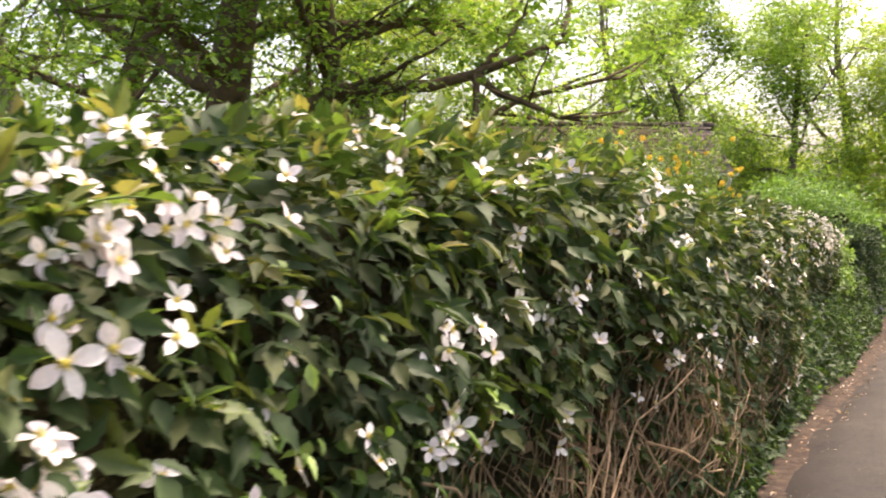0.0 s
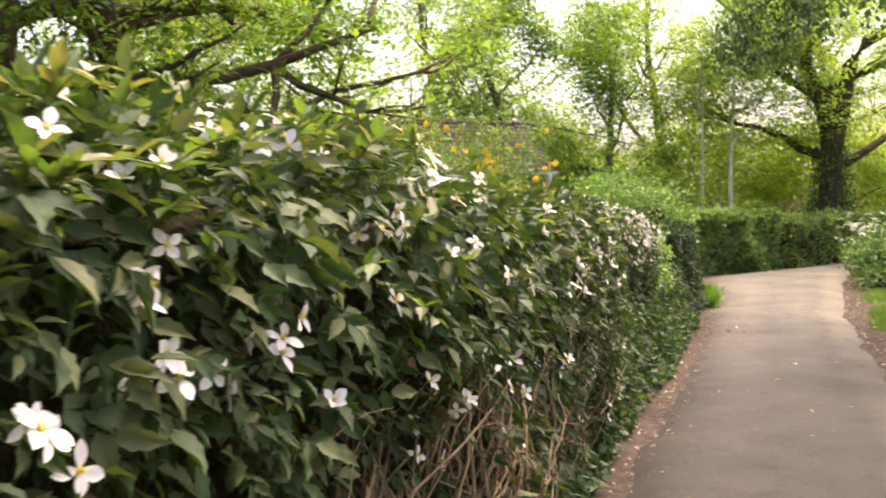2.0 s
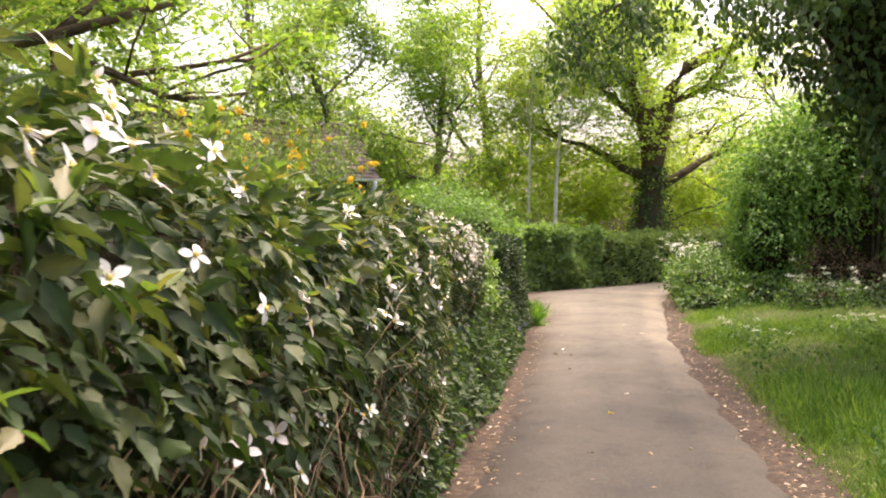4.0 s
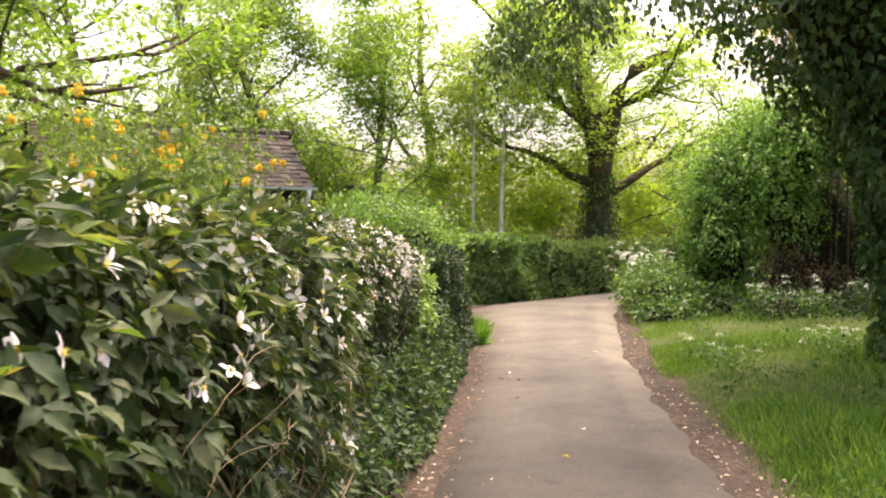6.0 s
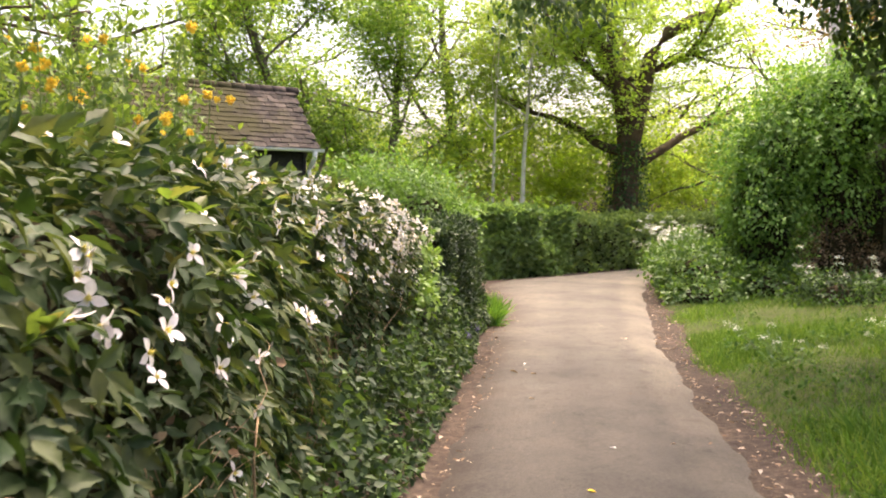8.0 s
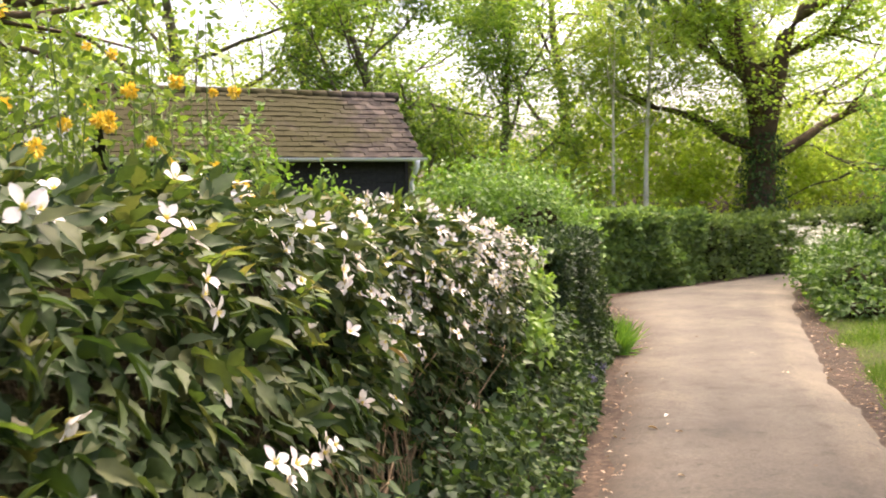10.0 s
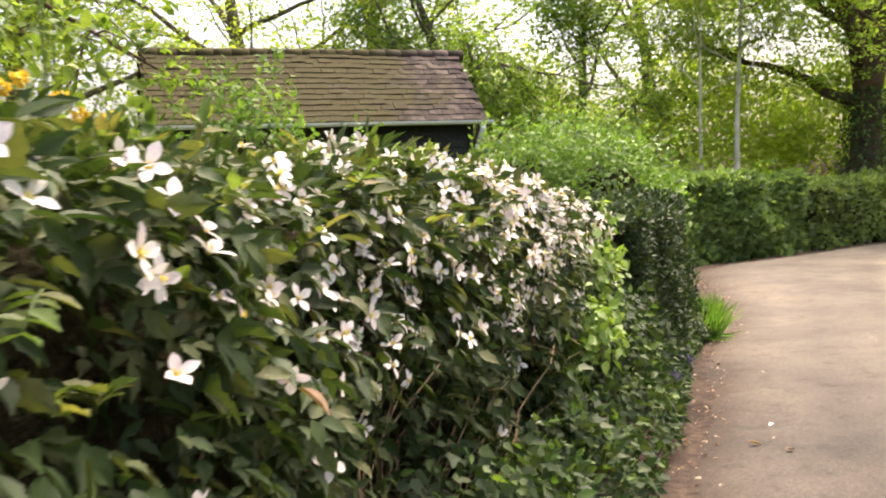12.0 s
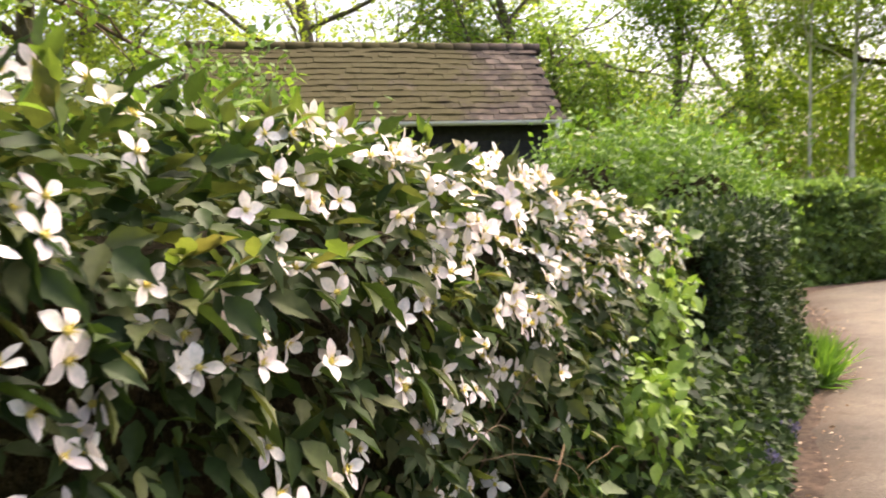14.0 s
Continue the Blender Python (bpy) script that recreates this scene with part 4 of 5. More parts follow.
# ---- trees ----
def tree(name, label, seed, base, height, trunk_r, spread, n_leaves, leaf, mat, bark, first=0.3, lean=(0, 0), limbs=11, clump=0.36, shape=(SMALL_V, SMALL_T), wander=0.12, rise=0.45, ivied=False):
    """A tapered trunk with wandering limbs, branches and twigs; leaves hang in clumps round the twigs."""
    g = rng_of(seed)
    base = np.array([base[0], base[1], 0.0])
    ob = thing(name, label, "tree", tuple(base))

    def path(p, d, length, n, wob, up):
        pts = [np.array(p, float)]
        d = unit(np.array(d, float))
        for _ in range(n):
            d = unit(d + g.normal(0, wob, 3) + [0, 0, up / n])
            pts.append(pts[-1] + d * length / n)
        return np.array(pts)

    trunk = path((0, 0, -0.1), (lean[0], lean[1], 1), height * 0.86, 10, wander * 0.6, 0.15)
    tr = trunk_r * np.linspace(1, 0.16, 11)
    tr[0] *= 1.35
    v, t = tube(trunk, tr, 12)
    part_mesh("trunk", mesh_of("trunk", v, t, bark, True), ob)
    tips, fine = [], []
    for k in range(limbs):
        f = first + (0.97 - first) * (k + g.random()) / limbs
        i = f * 10
        p = np.array([np.interp(i, np.arange(11), trunk[:, c]) for c in range(3)])
        a = k * 2.4 + g.normal(0, 0.4)
        up = g.uniform(0.15, 0.7) * rise * 2 + f * 0.4
        L = spread * g.uniform(0.7, 1.15) * (1.15 - 0.6 * max(0, f - 0.35))
        limb = path(p, (math.cos(a), math.sin(a), up), L, 8, 0.17, 0.25)
        r0 = max(trunk_r * 0.42 * (1.15 - f), 0.02)
        v, t = tube(limb, r0 * np.linspace(1, 0.22, 9), 7)
        part_mesh("limb", mesh_of("limb", v, t, bark, True), ob)
        for j in range(6):
            q = int(g.integers(2, 9))
            dd = unit(limb[min(q, 8)] - limb[max(q - 1, 0)]) + g.normal(0, 0.65, 3) + [0, 0, 0.1]
            br = path(limb[q], dd, L * g.uniform(0.28, 0.5), 5, 0.2, 0.05)
            fine.append(tube(br, r0 * 0.36 * np.linspace(1, 0.25, 6), 5))
            tips.extend(br[2:])
            for s in range(4):
                q2 = int(g.integers(1, 6))
                tw = path(br[q2], g.normal(0, 1, 3) + [0, 0, -0.05], L * g.uniform(0.12, 0.26), 3, 0.2, -0.1)
                fine.append(tube(tw, r0 * 0.13 * np.linspace(1, 0.3, 4), 3))
                tips.extend(tw[1:])
        tips.extend(limb[3:])
    if ivied:
        tips.extend(np.repeat(trunk[3:9], 10, 0))
    v, t = join(fine)
    part_mesh("branchwork", mesh_of("branchwork", v, t, bark), ob, kind="stuff")
    tips = np.array(tips)
    n_leaves, leaf = int(n_leaves * 2.1), leaf * 0.84
    # leaves sit in flat sprays of seven round the twigs
    n_spray = n_leaves // 7
    w = g.random(len(tips)) ** 1.6
    idx = g.choice(len(tips), n_spray, p=w / w.sum())
    c = tips[idx] + g.normal(0, 1, (n_spray, 3)) * np.array([clump, clump, clump * 0.5])
    up = unit(g.normal(0, 0.32, (n_spray, 3)) + [0, 0, 1.0])
    c, up = np.repeat(c, 7, 0), np.repeat(up, 7, 0)
    n_leaves = len(c)
    d = g.normal(0, 1, (n_leaves, 3))
    d = unit(d - up * (d * up).sum(1, keepdims=True))
    p = c + d * (leaf * g.uniform(0.2, 1.7, n_leaves))[:, None]
    tip = d + g.normal(0, 0.3, p.shape) - [0, 0, 0.3]
    face = up + g.normal(0, 0.25, p.shape)
    v, t = scatter(*shape, p, tip, face, g.uniform(0.6, 1.3, n_leaves) * leaf, g.uniform(0.9, 1.6, n_leaves))
    part_mesh("crown", mesh_of("crown", v, t, mat), ob, kind="stuff")
    if ivied:
        n = 2600
        z = 3.6 * g.random(n)
        a, rr = g.uniform(0, 6.28, n), trunk_r * (1.0 + 0.5 * g.random(n)) * np.interp(z, (0, 3.6), (1.25, 0.8))
        p = np.column_stack([np.interp(z, trunk[:, 2], trunk[:, 0]) + rr * np.cos(a), np.interp(z, trunk[:, 2], trunk[:, 1]) + rr * np.sin(a), z])
        d = np.column_stack([np.cos(a), np.sin(a), 0 * a])
        v, t = scatter(LOBE_V, LOBE_T, p, d * 0.4 + g.normal(0, 0.4, p.shape) - [0, 0, 0.7], d + g.normal(0, 0.3, p.shape), g.uniform(0.07, 0.13, n))
        part_mesh("ivy", mesh_of("ivy", v, t, M_IVY), ob, "ivy on the trunk", "stuff")
    return ob


# great trees behind the garden
tree("garden_tree", "large dark-trunked broadleaf tree behind the hedge", 61, (-2.9, 16.2), 11, 0.46, 4.6, 21000, 0.125, M_DTREE, M_OAKBARK, first=0.3, limbs=14, rise=0.2)
tree("garden_tree", "slender broadleaf tree behind the hedge", 62, (-1.2, 17.4), 11, 0.26, 3.8, 15000, 0.12, M_DTREE, M_OAKBARK, first=0.25, limbs=12, rise=0.3)
tree("garden_tree", "spreading broadleaf tree at the end of the garden", 63, (-6.5, 18.5), 10, 0.4, 4.5, 13000, 0.13, M_DTREE, M_OAKBARK, first=0.4, limbs=12, rise=0.2)
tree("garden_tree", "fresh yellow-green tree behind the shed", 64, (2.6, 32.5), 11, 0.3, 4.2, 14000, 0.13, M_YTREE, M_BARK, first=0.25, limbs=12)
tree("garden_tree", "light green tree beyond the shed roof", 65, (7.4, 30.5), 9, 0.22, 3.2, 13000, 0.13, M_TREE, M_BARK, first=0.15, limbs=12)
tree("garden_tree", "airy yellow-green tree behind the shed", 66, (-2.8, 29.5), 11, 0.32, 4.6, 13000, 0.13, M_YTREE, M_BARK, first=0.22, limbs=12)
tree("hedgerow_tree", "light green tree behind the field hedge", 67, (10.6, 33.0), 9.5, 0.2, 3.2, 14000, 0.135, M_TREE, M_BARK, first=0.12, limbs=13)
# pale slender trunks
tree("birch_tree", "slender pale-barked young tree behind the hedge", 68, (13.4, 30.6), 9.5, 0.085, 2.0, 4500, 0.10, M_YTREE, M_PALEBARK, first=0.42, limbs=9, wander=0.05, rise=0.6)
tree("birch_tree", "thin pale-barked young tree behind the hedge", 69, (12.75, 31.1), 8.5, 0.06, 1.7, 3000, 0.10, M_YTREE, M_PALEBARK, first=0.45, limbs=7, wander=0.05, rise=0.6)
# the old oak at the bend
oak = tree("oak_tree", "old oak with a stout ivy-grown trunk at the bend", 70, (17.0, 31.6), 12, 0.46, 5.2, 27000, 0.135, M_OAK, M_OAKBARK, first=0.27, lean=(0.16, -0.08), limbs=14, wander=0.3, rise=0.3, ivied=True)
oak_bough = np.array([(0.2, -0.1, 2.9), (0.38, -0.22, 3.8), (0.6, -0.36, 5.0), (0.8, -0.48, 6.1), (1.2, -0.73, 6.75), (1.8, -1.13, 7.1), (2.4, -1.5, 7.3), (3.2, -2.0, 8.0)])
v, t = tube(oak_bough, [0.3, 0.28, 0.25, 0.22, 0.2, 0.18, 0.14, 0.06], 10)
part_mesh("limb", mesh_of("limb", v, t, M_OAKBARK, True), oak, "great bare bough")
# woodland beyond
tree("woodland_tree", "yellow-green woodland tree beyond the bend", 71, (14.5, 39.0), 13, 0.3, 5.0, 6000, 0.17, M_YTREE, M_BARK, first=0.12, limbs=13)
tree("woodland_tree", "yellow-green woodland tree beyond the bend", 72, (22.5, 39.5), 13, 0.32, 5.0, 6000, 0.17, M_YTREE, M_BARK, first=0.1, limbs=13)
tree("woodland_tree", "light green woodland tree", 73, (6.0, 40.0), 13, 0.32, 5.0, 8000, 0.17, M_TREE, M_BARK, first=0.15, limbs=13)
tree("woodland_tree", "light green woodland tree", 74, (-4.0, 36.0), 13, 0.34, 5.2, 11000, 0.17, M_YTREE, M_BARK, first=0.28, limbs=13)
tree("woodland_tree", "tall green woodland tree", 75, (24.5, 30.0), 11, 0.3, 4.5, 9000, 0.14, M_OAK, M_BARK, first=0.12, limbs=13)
tree("woodland_tree", "bronze-leaved tree behind the big shrub", 76, (21.5, 25.5), 8.5, 0.2, 2.6, 6000, 0.12, M_BRONZE, M_BARK, first=0.25, limbs=10)
tree("woodland_tree", "tall green woodland tree", 77, (-11.0, 26.0), 13, 0.36, 5.2, 8000, 0.17, M_TREE, M_BARK, first=0.35, limbs=13)
# added tree on the other side of the lane, never in view, to shade it
tree("unseen_shade_tree", "added broad tree, out of view, that shades the lane", 78, (17.5, 5.5), 9, 0.35, 4.8, 9000, 0.18, M_TREE, M_BARK, first=0.2, limbs=12)

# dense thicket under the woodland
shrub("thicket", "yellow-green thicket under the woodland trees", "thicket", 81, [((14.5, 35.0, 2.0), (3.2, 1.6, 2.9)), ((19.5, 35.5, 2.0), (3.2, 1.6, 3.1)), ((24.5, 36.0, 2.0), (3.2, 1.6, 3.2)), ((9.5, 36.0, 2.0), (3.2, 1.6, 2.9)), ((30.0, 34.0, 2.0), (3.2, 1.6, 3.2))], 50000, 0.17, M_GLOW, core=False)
shrub("thicket", "green thicket at the end of the garden", "thicket", 82, [((-4.5, 21.5, 1.0), (2.6, 1.5, 1.5)), ((-9.0, 20.5, 1.0), (2.6, 1.5, 1.7)), ((0.5, 31.5, 1.6), (3.0, 1.5, 2.4)), ((5.0, 33.0, 1.6), (2.8, 1.5, 2.4))], 26000, 0.12, M_TREE, core=False)

# ---- ivy-clad tree and big shrub on the far side of the lane ----
ib = np.array([10.05, 12.2, 0.12])
ivy = thing("ivy_tree", "dark tree wrapped in hanging ivy beside the lane", "tree", tuple(ib))
g = rng_of(91)
trunk = np.array([(0, 0, -0.15), (0.02, 0.03, 1.2), (-0.05, 0.05, 2.4), (-0.1, 0.1, 3.6), (-0.15, 0.1, 5.0), (-0.2, 0.2, 6.5), (-0.2, 0.2, 8.0)])
v, t = tube(trunk, [0.46, 0.36, 0.32, 0.3, 0.25, 0.18, 0.1], 12)
part_mesh("trunk", mesh_of("trunk", v, t, M_BARK, True), ivy)
# solid shell for the ivy stems round the trunk, coloured dark as inner shade
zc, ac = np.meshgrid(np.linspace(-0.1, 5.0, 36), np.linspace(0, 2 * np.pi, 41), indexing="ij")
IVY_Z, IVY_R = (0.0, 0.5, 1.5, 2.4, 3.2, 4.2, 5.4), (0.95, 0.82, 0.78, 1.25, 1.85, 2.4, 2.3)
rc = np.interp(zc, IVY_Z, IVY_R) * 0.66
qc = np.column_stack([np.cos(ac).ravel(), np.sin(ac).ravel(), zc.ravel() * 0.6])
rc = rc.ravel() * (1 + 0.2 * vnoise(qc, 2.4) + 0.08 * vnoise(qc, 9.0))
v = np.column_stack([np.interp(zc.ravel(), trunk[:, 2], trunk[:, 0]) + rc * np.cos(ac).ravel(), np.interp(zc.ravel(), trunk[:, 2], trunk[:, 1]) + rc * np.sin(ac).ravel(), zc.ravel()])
part_mesh("ivy_mat", mesh_of("ivy_mat", v, grid_tris(36, 41), M_CORE, True), ivy, "matted ivy stems, inner shade in their dark colour")
iv_p = []
n = 25000
z = 0.03 + 5.2 * g.random(n) ** 0.9
a = g.uniform(0, 6.28, n)
q = np.column_stack([np.cos(a), np.sin(a), z * 0.6])
rad = np.interp(z, IVY_Z, IVY_R) * (1 + 0.2 * vnoise(q, 2.4) + 0.1 * vnoise(q, 6.0)) * (1.03 - 0.34 * g.random(n) ** 1.5)
iv_p.append(np.column_stack([np.interp(z, trunk[:, 2], trunk[:, 0]) + rad * np.cos(a), np.interp(z, trunk[:, 2], trunk[:, 1]) + rad * np.sin(a), z]))
ivy_limbs = [((-0.15, 0.1, 4.4), (-2.55, 5.05, 4.35)), ((-0.1, 0.1, 3.9), (-2.75, -0.65, 4.3)), ((-0.15, 0.1, 4.6), (-0.2, 2.2, 5.2)), ((-0.2, 0.1, 5.2), (1.8, 5.4, 5.8)),
             ((-0.2, 0.1, 4.8), (2.5, -1.8, 6.0)), ((-0.2, 0.1, 5.2), (3.6, 2.4, 6.5)), ((-0.2, 0.1, 5.6), (-1.2, -1.8, 6.8)), ((-0.15, 0.1, 4.6), (3.4, 5.0, 4.6))]
for k, (p0, p1) in enumerate(ivy_limbs):
    p0, p1 = np.array(p0), np.array(p1)
    u = np.linspace(0, 1, 9)[:, None]
    line = p0 * (1 - u) + p1 * u + np.array([0, 0, 0.4]) * np.sin(u * 3.1) + 0.08 * np.sin(u * 9 + k)
    v, t = tube(line, np.linspace(0.1, 0.012, 9), 7)
    part_mesh("limb", mesh_of("limb", v, t, M_BARK, True), ivy)
    for j in range((34, 60, 50)[k] if k < 3 else 26):
        s = g.uniform(0.15, 1.0) if k >= 1 else 1 - 0.75 * g.random() ** 1.3
        c = np.array([np.interp(s, u[:, 0], line[:, i]) for i in range(3)]) + g.normal(0, 0.26, 3)
        hang = g.uniform(0.2, 0.85)
        m_ = 80
        iv_p.append(c + g.normal(0, 1, (m_, 3)) * [0.16, 0.16, 0.1] - np.outer(g.random(m_), [0, 0, hang]))
p = np.concatenate(iv_p)
tip = g.normal(0, 0.45, p.shape) - [0, 0, 0.8]
face = np.column_stack([p[:, 0], p[:, 1], 0 * p[:, 0]]) * 0.6 + g.normal(0, 0.45, p.shape) + [0, 0, 0.5]
v, t = scatter(LOBE_V, LOBE_T, p, tip, face, g.uniform(0.6, 1.3, len(p)) * 0.1, g.uniform(0.9, 1.3, len(p)))
part_mesh("crown", mesh_of("crown", v, t, M_IVY), ivy, "dark ivy leaves", "stuff")

shrub("big_shrub", "tall green shrub with a shadowy ivy-grown foot", "shrub", 92, [((13.5, 20.2, 2.3), (1.0, 1.1, 1.35)), ((14.3, 19.8, 3.0), (1.1, 1.1, 1.2)), ((13.0, 20.0, 1.3), (0.75, 0.85, 1.2)), ((15.4, 19.5, 3.4), (1.2, 1.2, 1.0)), ((16.4, 18.6, 3.3), (1.2, 1.2, 1.0)), ((13.9, 19.3, 1.9), (0.7, 0.6, 1.2)), ((15.4, 18.1, 3.0), (1.3, 1.1, 0.75)), ((16.9, 17.0, 3.1), (1.4, 1.2, 0.8)), ((16.2, 19.4, 3.6), (1.6, 1.4, 0.8))], 92000, 0.085, M_BIGSHRUB, (OVATE_V[[0, 2, 4, 6]], SMALL_T), shell=0.7, droop=0.7, lump=0.45)
shrub("dead_ivy", "withered brown ivy at the tall shrub's foot", "shrub", 96, [((13.75, 19.05, 0.7), (0.6, 0.35, 0.75)), ((14.5, 18.8, 0.45), (0.7, 0.35, 0.6))], 2600, 0.06, M_DRY, shell=0.5, stems=False)
# dark cores and sparse dark leaves paint the shadow of the hollow
shrub("ivy_shade_bank", "dark ivy and bramble mass that stands for the hollow's shade", "shrub", 93, [((14.5, 19.7, 0.6), (0.8, 0.6, 1.1)), ((17.6, 20.2, 1.2), (1.6, 1.2, 2.4)), ((18.4, 17.6, 1.2), (1.3, 1.6, 2.4)), ((16.0, 20.6, 1.2), (1.3, 0.8, 2.4)), ((15.2, 20.1, 1.2), (0.9, 0.7, 2.2)), ((19.6, 22.6, 1.4), (2.2, 1.5, 3.2)), ((17.2, 21.9, 1.4), (1.8, 1.2, 3.0)), ((20.4, 19.6, 1.4), (1.8, 2.2, 3.2))], 11000, 0.085, M_DARKLEAF)

# verge plants round the bend, with white cow parsley
shrub("verge_plants", "lush nettles and cow parsley on the bend", "plants", 94, [((11.8, 20.0, 0.35), (0.75, 0.9, 0.6)), ((12.6, 21.3, 0.45), (0.85, 0.9, 0.75)), ((13.5, 22.7, 0.35), (0.9, 1.0, 0.65)), ((14.7, 24.3, 0.3), (0.9, 1.0, 0.55)), ((12.6, 19.2, 0.25), (0.8, 0.6, 0.45)), ((13.1, 20.3, 0.4), (0.8, 0.7, 0.75)), ((11.4, 19.3, 0.15), (0.6, 0.7, 0.35)), ((13.6, 18.5, 0.15), (0.9, 0.6, 0.4))], 22000, 0.09, M_HERB, stems=False, shell=0.7)


shrub("nettle_bank", "dark nettles and ivy along the tall shrub's foot", "plants", 97, [((12.7, 17.8, 0.15), (0.9, 0.6, 0.55)), ((13.8, 17.0, 0.2), (0.9, 0.6, 0.65)), ((14.9, 16.1, 0.2), (0.9, 0.7, 0.65)), ((16.0, 15.2, 0.2), (0.9, 0.7, 0.65)), ((15.2, 17.6, 0.2), (1.2, 0.8, 0.7))], 13000, 0.075, M_UNDER, stems=False, shell=0.7)


def cow_parsley(at, height, heads, seed, scale=1.0):
    ob = thing("cow_parsley", "white-flowering cow parsley on the verge", "wildflower", (at[0], at[1], at[2]), "cow parsley on the verge")
    g = rng_of(seed)
    for k in range(heads):
        d = g.normal(0, 0.24, 2) * scale
        u = np.linspace(0, 1, 5)[:, None]
        top = np.array([d[0], d[1], height * g.uniform(0.6, 1.05)])
        line = np.array([[0, 0, -0.02]]) * (1 - u) + top * u + np.array([d[0], d[1], 0]) * u * (1 - u) * -0.6
        v, t = tube(line, np.linspace(0.004, 0.002, 5), 4)
        part_mesh("stem", mesh_of("stem", v, t, M_GREENSTEM), ob)
        n = 46
        a, r = g.uniform(0, 6.28, n), 0.075 * np.sqrt(g.random(n)) * scale
        p = top + np.column_stack([r * np.cos(a), r * np.sin(a), 0.03 - 6 * r * r + g.normal(0, 0.012, n)])
        v, t = scatter(LOBE_V, LOBE_T, p, g.normal(0, 1, (n, 3)) * [1, 1, 0.5], g.normal(0, 0.4, (n, 3)) + [0, 0, 1], 0.02 * scale)
        part_mesh("umbel", mesh_of("umbel", v, t, M_UMBEL), ob, "flat white flower head", "stuff")
    n = 130
    p = np.column_stack([g.normal(0, 0.14, n), g.normal(0, 0.14, n), g.uniform(0.02, height * 0.7, n)])
    v, t = scatter(OVATE_V, OVATE_T, p, g.normal(0, 1, (n, 3)), g.normal(0, 0.4, (n, 3)) + [0, 0, 1], g.uniform(0.04, 0.09, n), 0.7)
    part_mesh("foliage", mesh_of("foliage", v, t, M_HERB), ob, kind="stuff")
    return ob


g = rng_of(95)
for k in range(12):
    cow_parsley((14.05 + g.normal(0, 0.25), 24.0 + g.normal(0, 0.45), 0.1), g.uniform(0.75, 1.3), 18, 100 + k, 1.0)
for k in range(12):
    u = k / 11
    cow_parsley((12.2 + 3.0 * u + g.normal(0, 0.25), 17.4 - 2.4 * u + g.normal(0, 0.25), 0.14), g.uniform(0.55, 0.85), 6, 120 + k, 0.8)
for k in range(8):
    cow_parsley((9.3 + g.normal(0, 0.8), 12.6 + g.normal(0, 0.8), 0.12), g.uniform(0.25, 0.45), 4, 140 + k, 0.7)

# ---- telegraph pole ----
pb = thing("telegraph_pole", "pale weathered telegraph pole behind the shrubs", "pole", (17.6, 23.46, 0))
v, t = tube([(0, 0, -0.2), (0, 0, 3), (0, 0, 7.6)], [0.13, 0.12, 0.1], 12)
part_mesh("shaft", mesh_of("shaft", v, t, M_POLE, True), pb)
part("cap", box_bm(0.26, 0.26, 0.05, 0.01), M_GUTTER, pb, "grey metal cap").location = (0, 0, 7.6)

# ---- shed ----
SHED_A = radians(13)
shed = thing("shed", "black weatherboarded shed with a mossy tiled roof", "shed", (6.66, 25.5, 0))
shed.rotation_euler = (0, 0, SHED_A)
LEN, DEEP, EAVE, RIDGE = 5.5, 2.6, 2.7, 3.98
slope = math.atan2(RIDGE - EAVE, DEEP / 2)
rl = math.hypot(RIDGE - EAVE, DEEP / 2)
# walls: inside panel and lapped boards
front_y = 0.22
b = part("wall", box_bm(LEN - 0.5, 0.08, EAVE + 0.02, 0.004), M_BOARD, shed, "black boarded wall")
b.location = (-LEN / 2, front_y + 0.06, EAVE / 2)
b = part("wall", box_bm(LEN - 0.5, 0.08, EAVE + 0.02, 0.004), M_BOARD, shed, "black boarded wall")
b.location = (-LEN / 2, DEEP - 0.28, EAVE / 2)
for x in (-0.29, -LEN + 0.29):
    bm = bmesh.new()
    prof = [(front_y + 0.1, 0), (DEEP - 0.32, 0), (DEEP - 0.32, EAVE), (DEEP / 2, RIDGE - 0.16), (front_y + 0.1, EAVE)]
    lo = [bm.verts.new((x - 0.04, p[0], p[1])) for p in prof]
    hi = [bm.verts.new((x + 0.04, p[0], p[1])) for p in prof]
    bm.faces.new(lo)
    bm.faces.new(hi[::-1])
    for k in range(5):
        bm.faces.new((lo[k], hi[k], hi[(k + 1) % 5], lo[(k + 1) % 5]))
    bmesh.ops.recalc_face_normals(bm, faces=bm.faces)
    part("gable_wall", bm, M_BOARD, shed, "black boarded gable")
bmb = box_bm(LEN - 0.44, 0.022, 0.185, 0.003)
board_me = bpy.data.meshes.new("board")
bmb.to_mesh(board_me)
bmb.free()
board_me.materials.append(M_BOARD)
for k in range(16):
    o = part_mesh("board", board_me, shed)
    o.location = (-LEN / 2, front_y + 0.004, 0.1 + k * 0.162)
    o.rotation_euler = (radians(-6), 0, 0)
for x in (-0.26, -LEN + 0.26):
    o = part("corner_post", box_bm(0.07, 0.07, EAVE, 0.004), M_BOARD, shed)
    o.location = (x + 0.03, front_y + 0.0, EAVE / 2)
# roof decks
for sgn in (1, -1):
    o = part("roof_deck", box_bm(LEN, rl, 0.05, 0.005), M_BOARD, shed, "roof boarding")
    mid = DEEP / 4 if sgn == 1 else DEEP * 3 / 4
    o.location = (-LEN / 2, mid, (EAVE + RIDGE) / 2 - 0.01)
    o.rotation_euler = (slope * sgn, 0, 0)
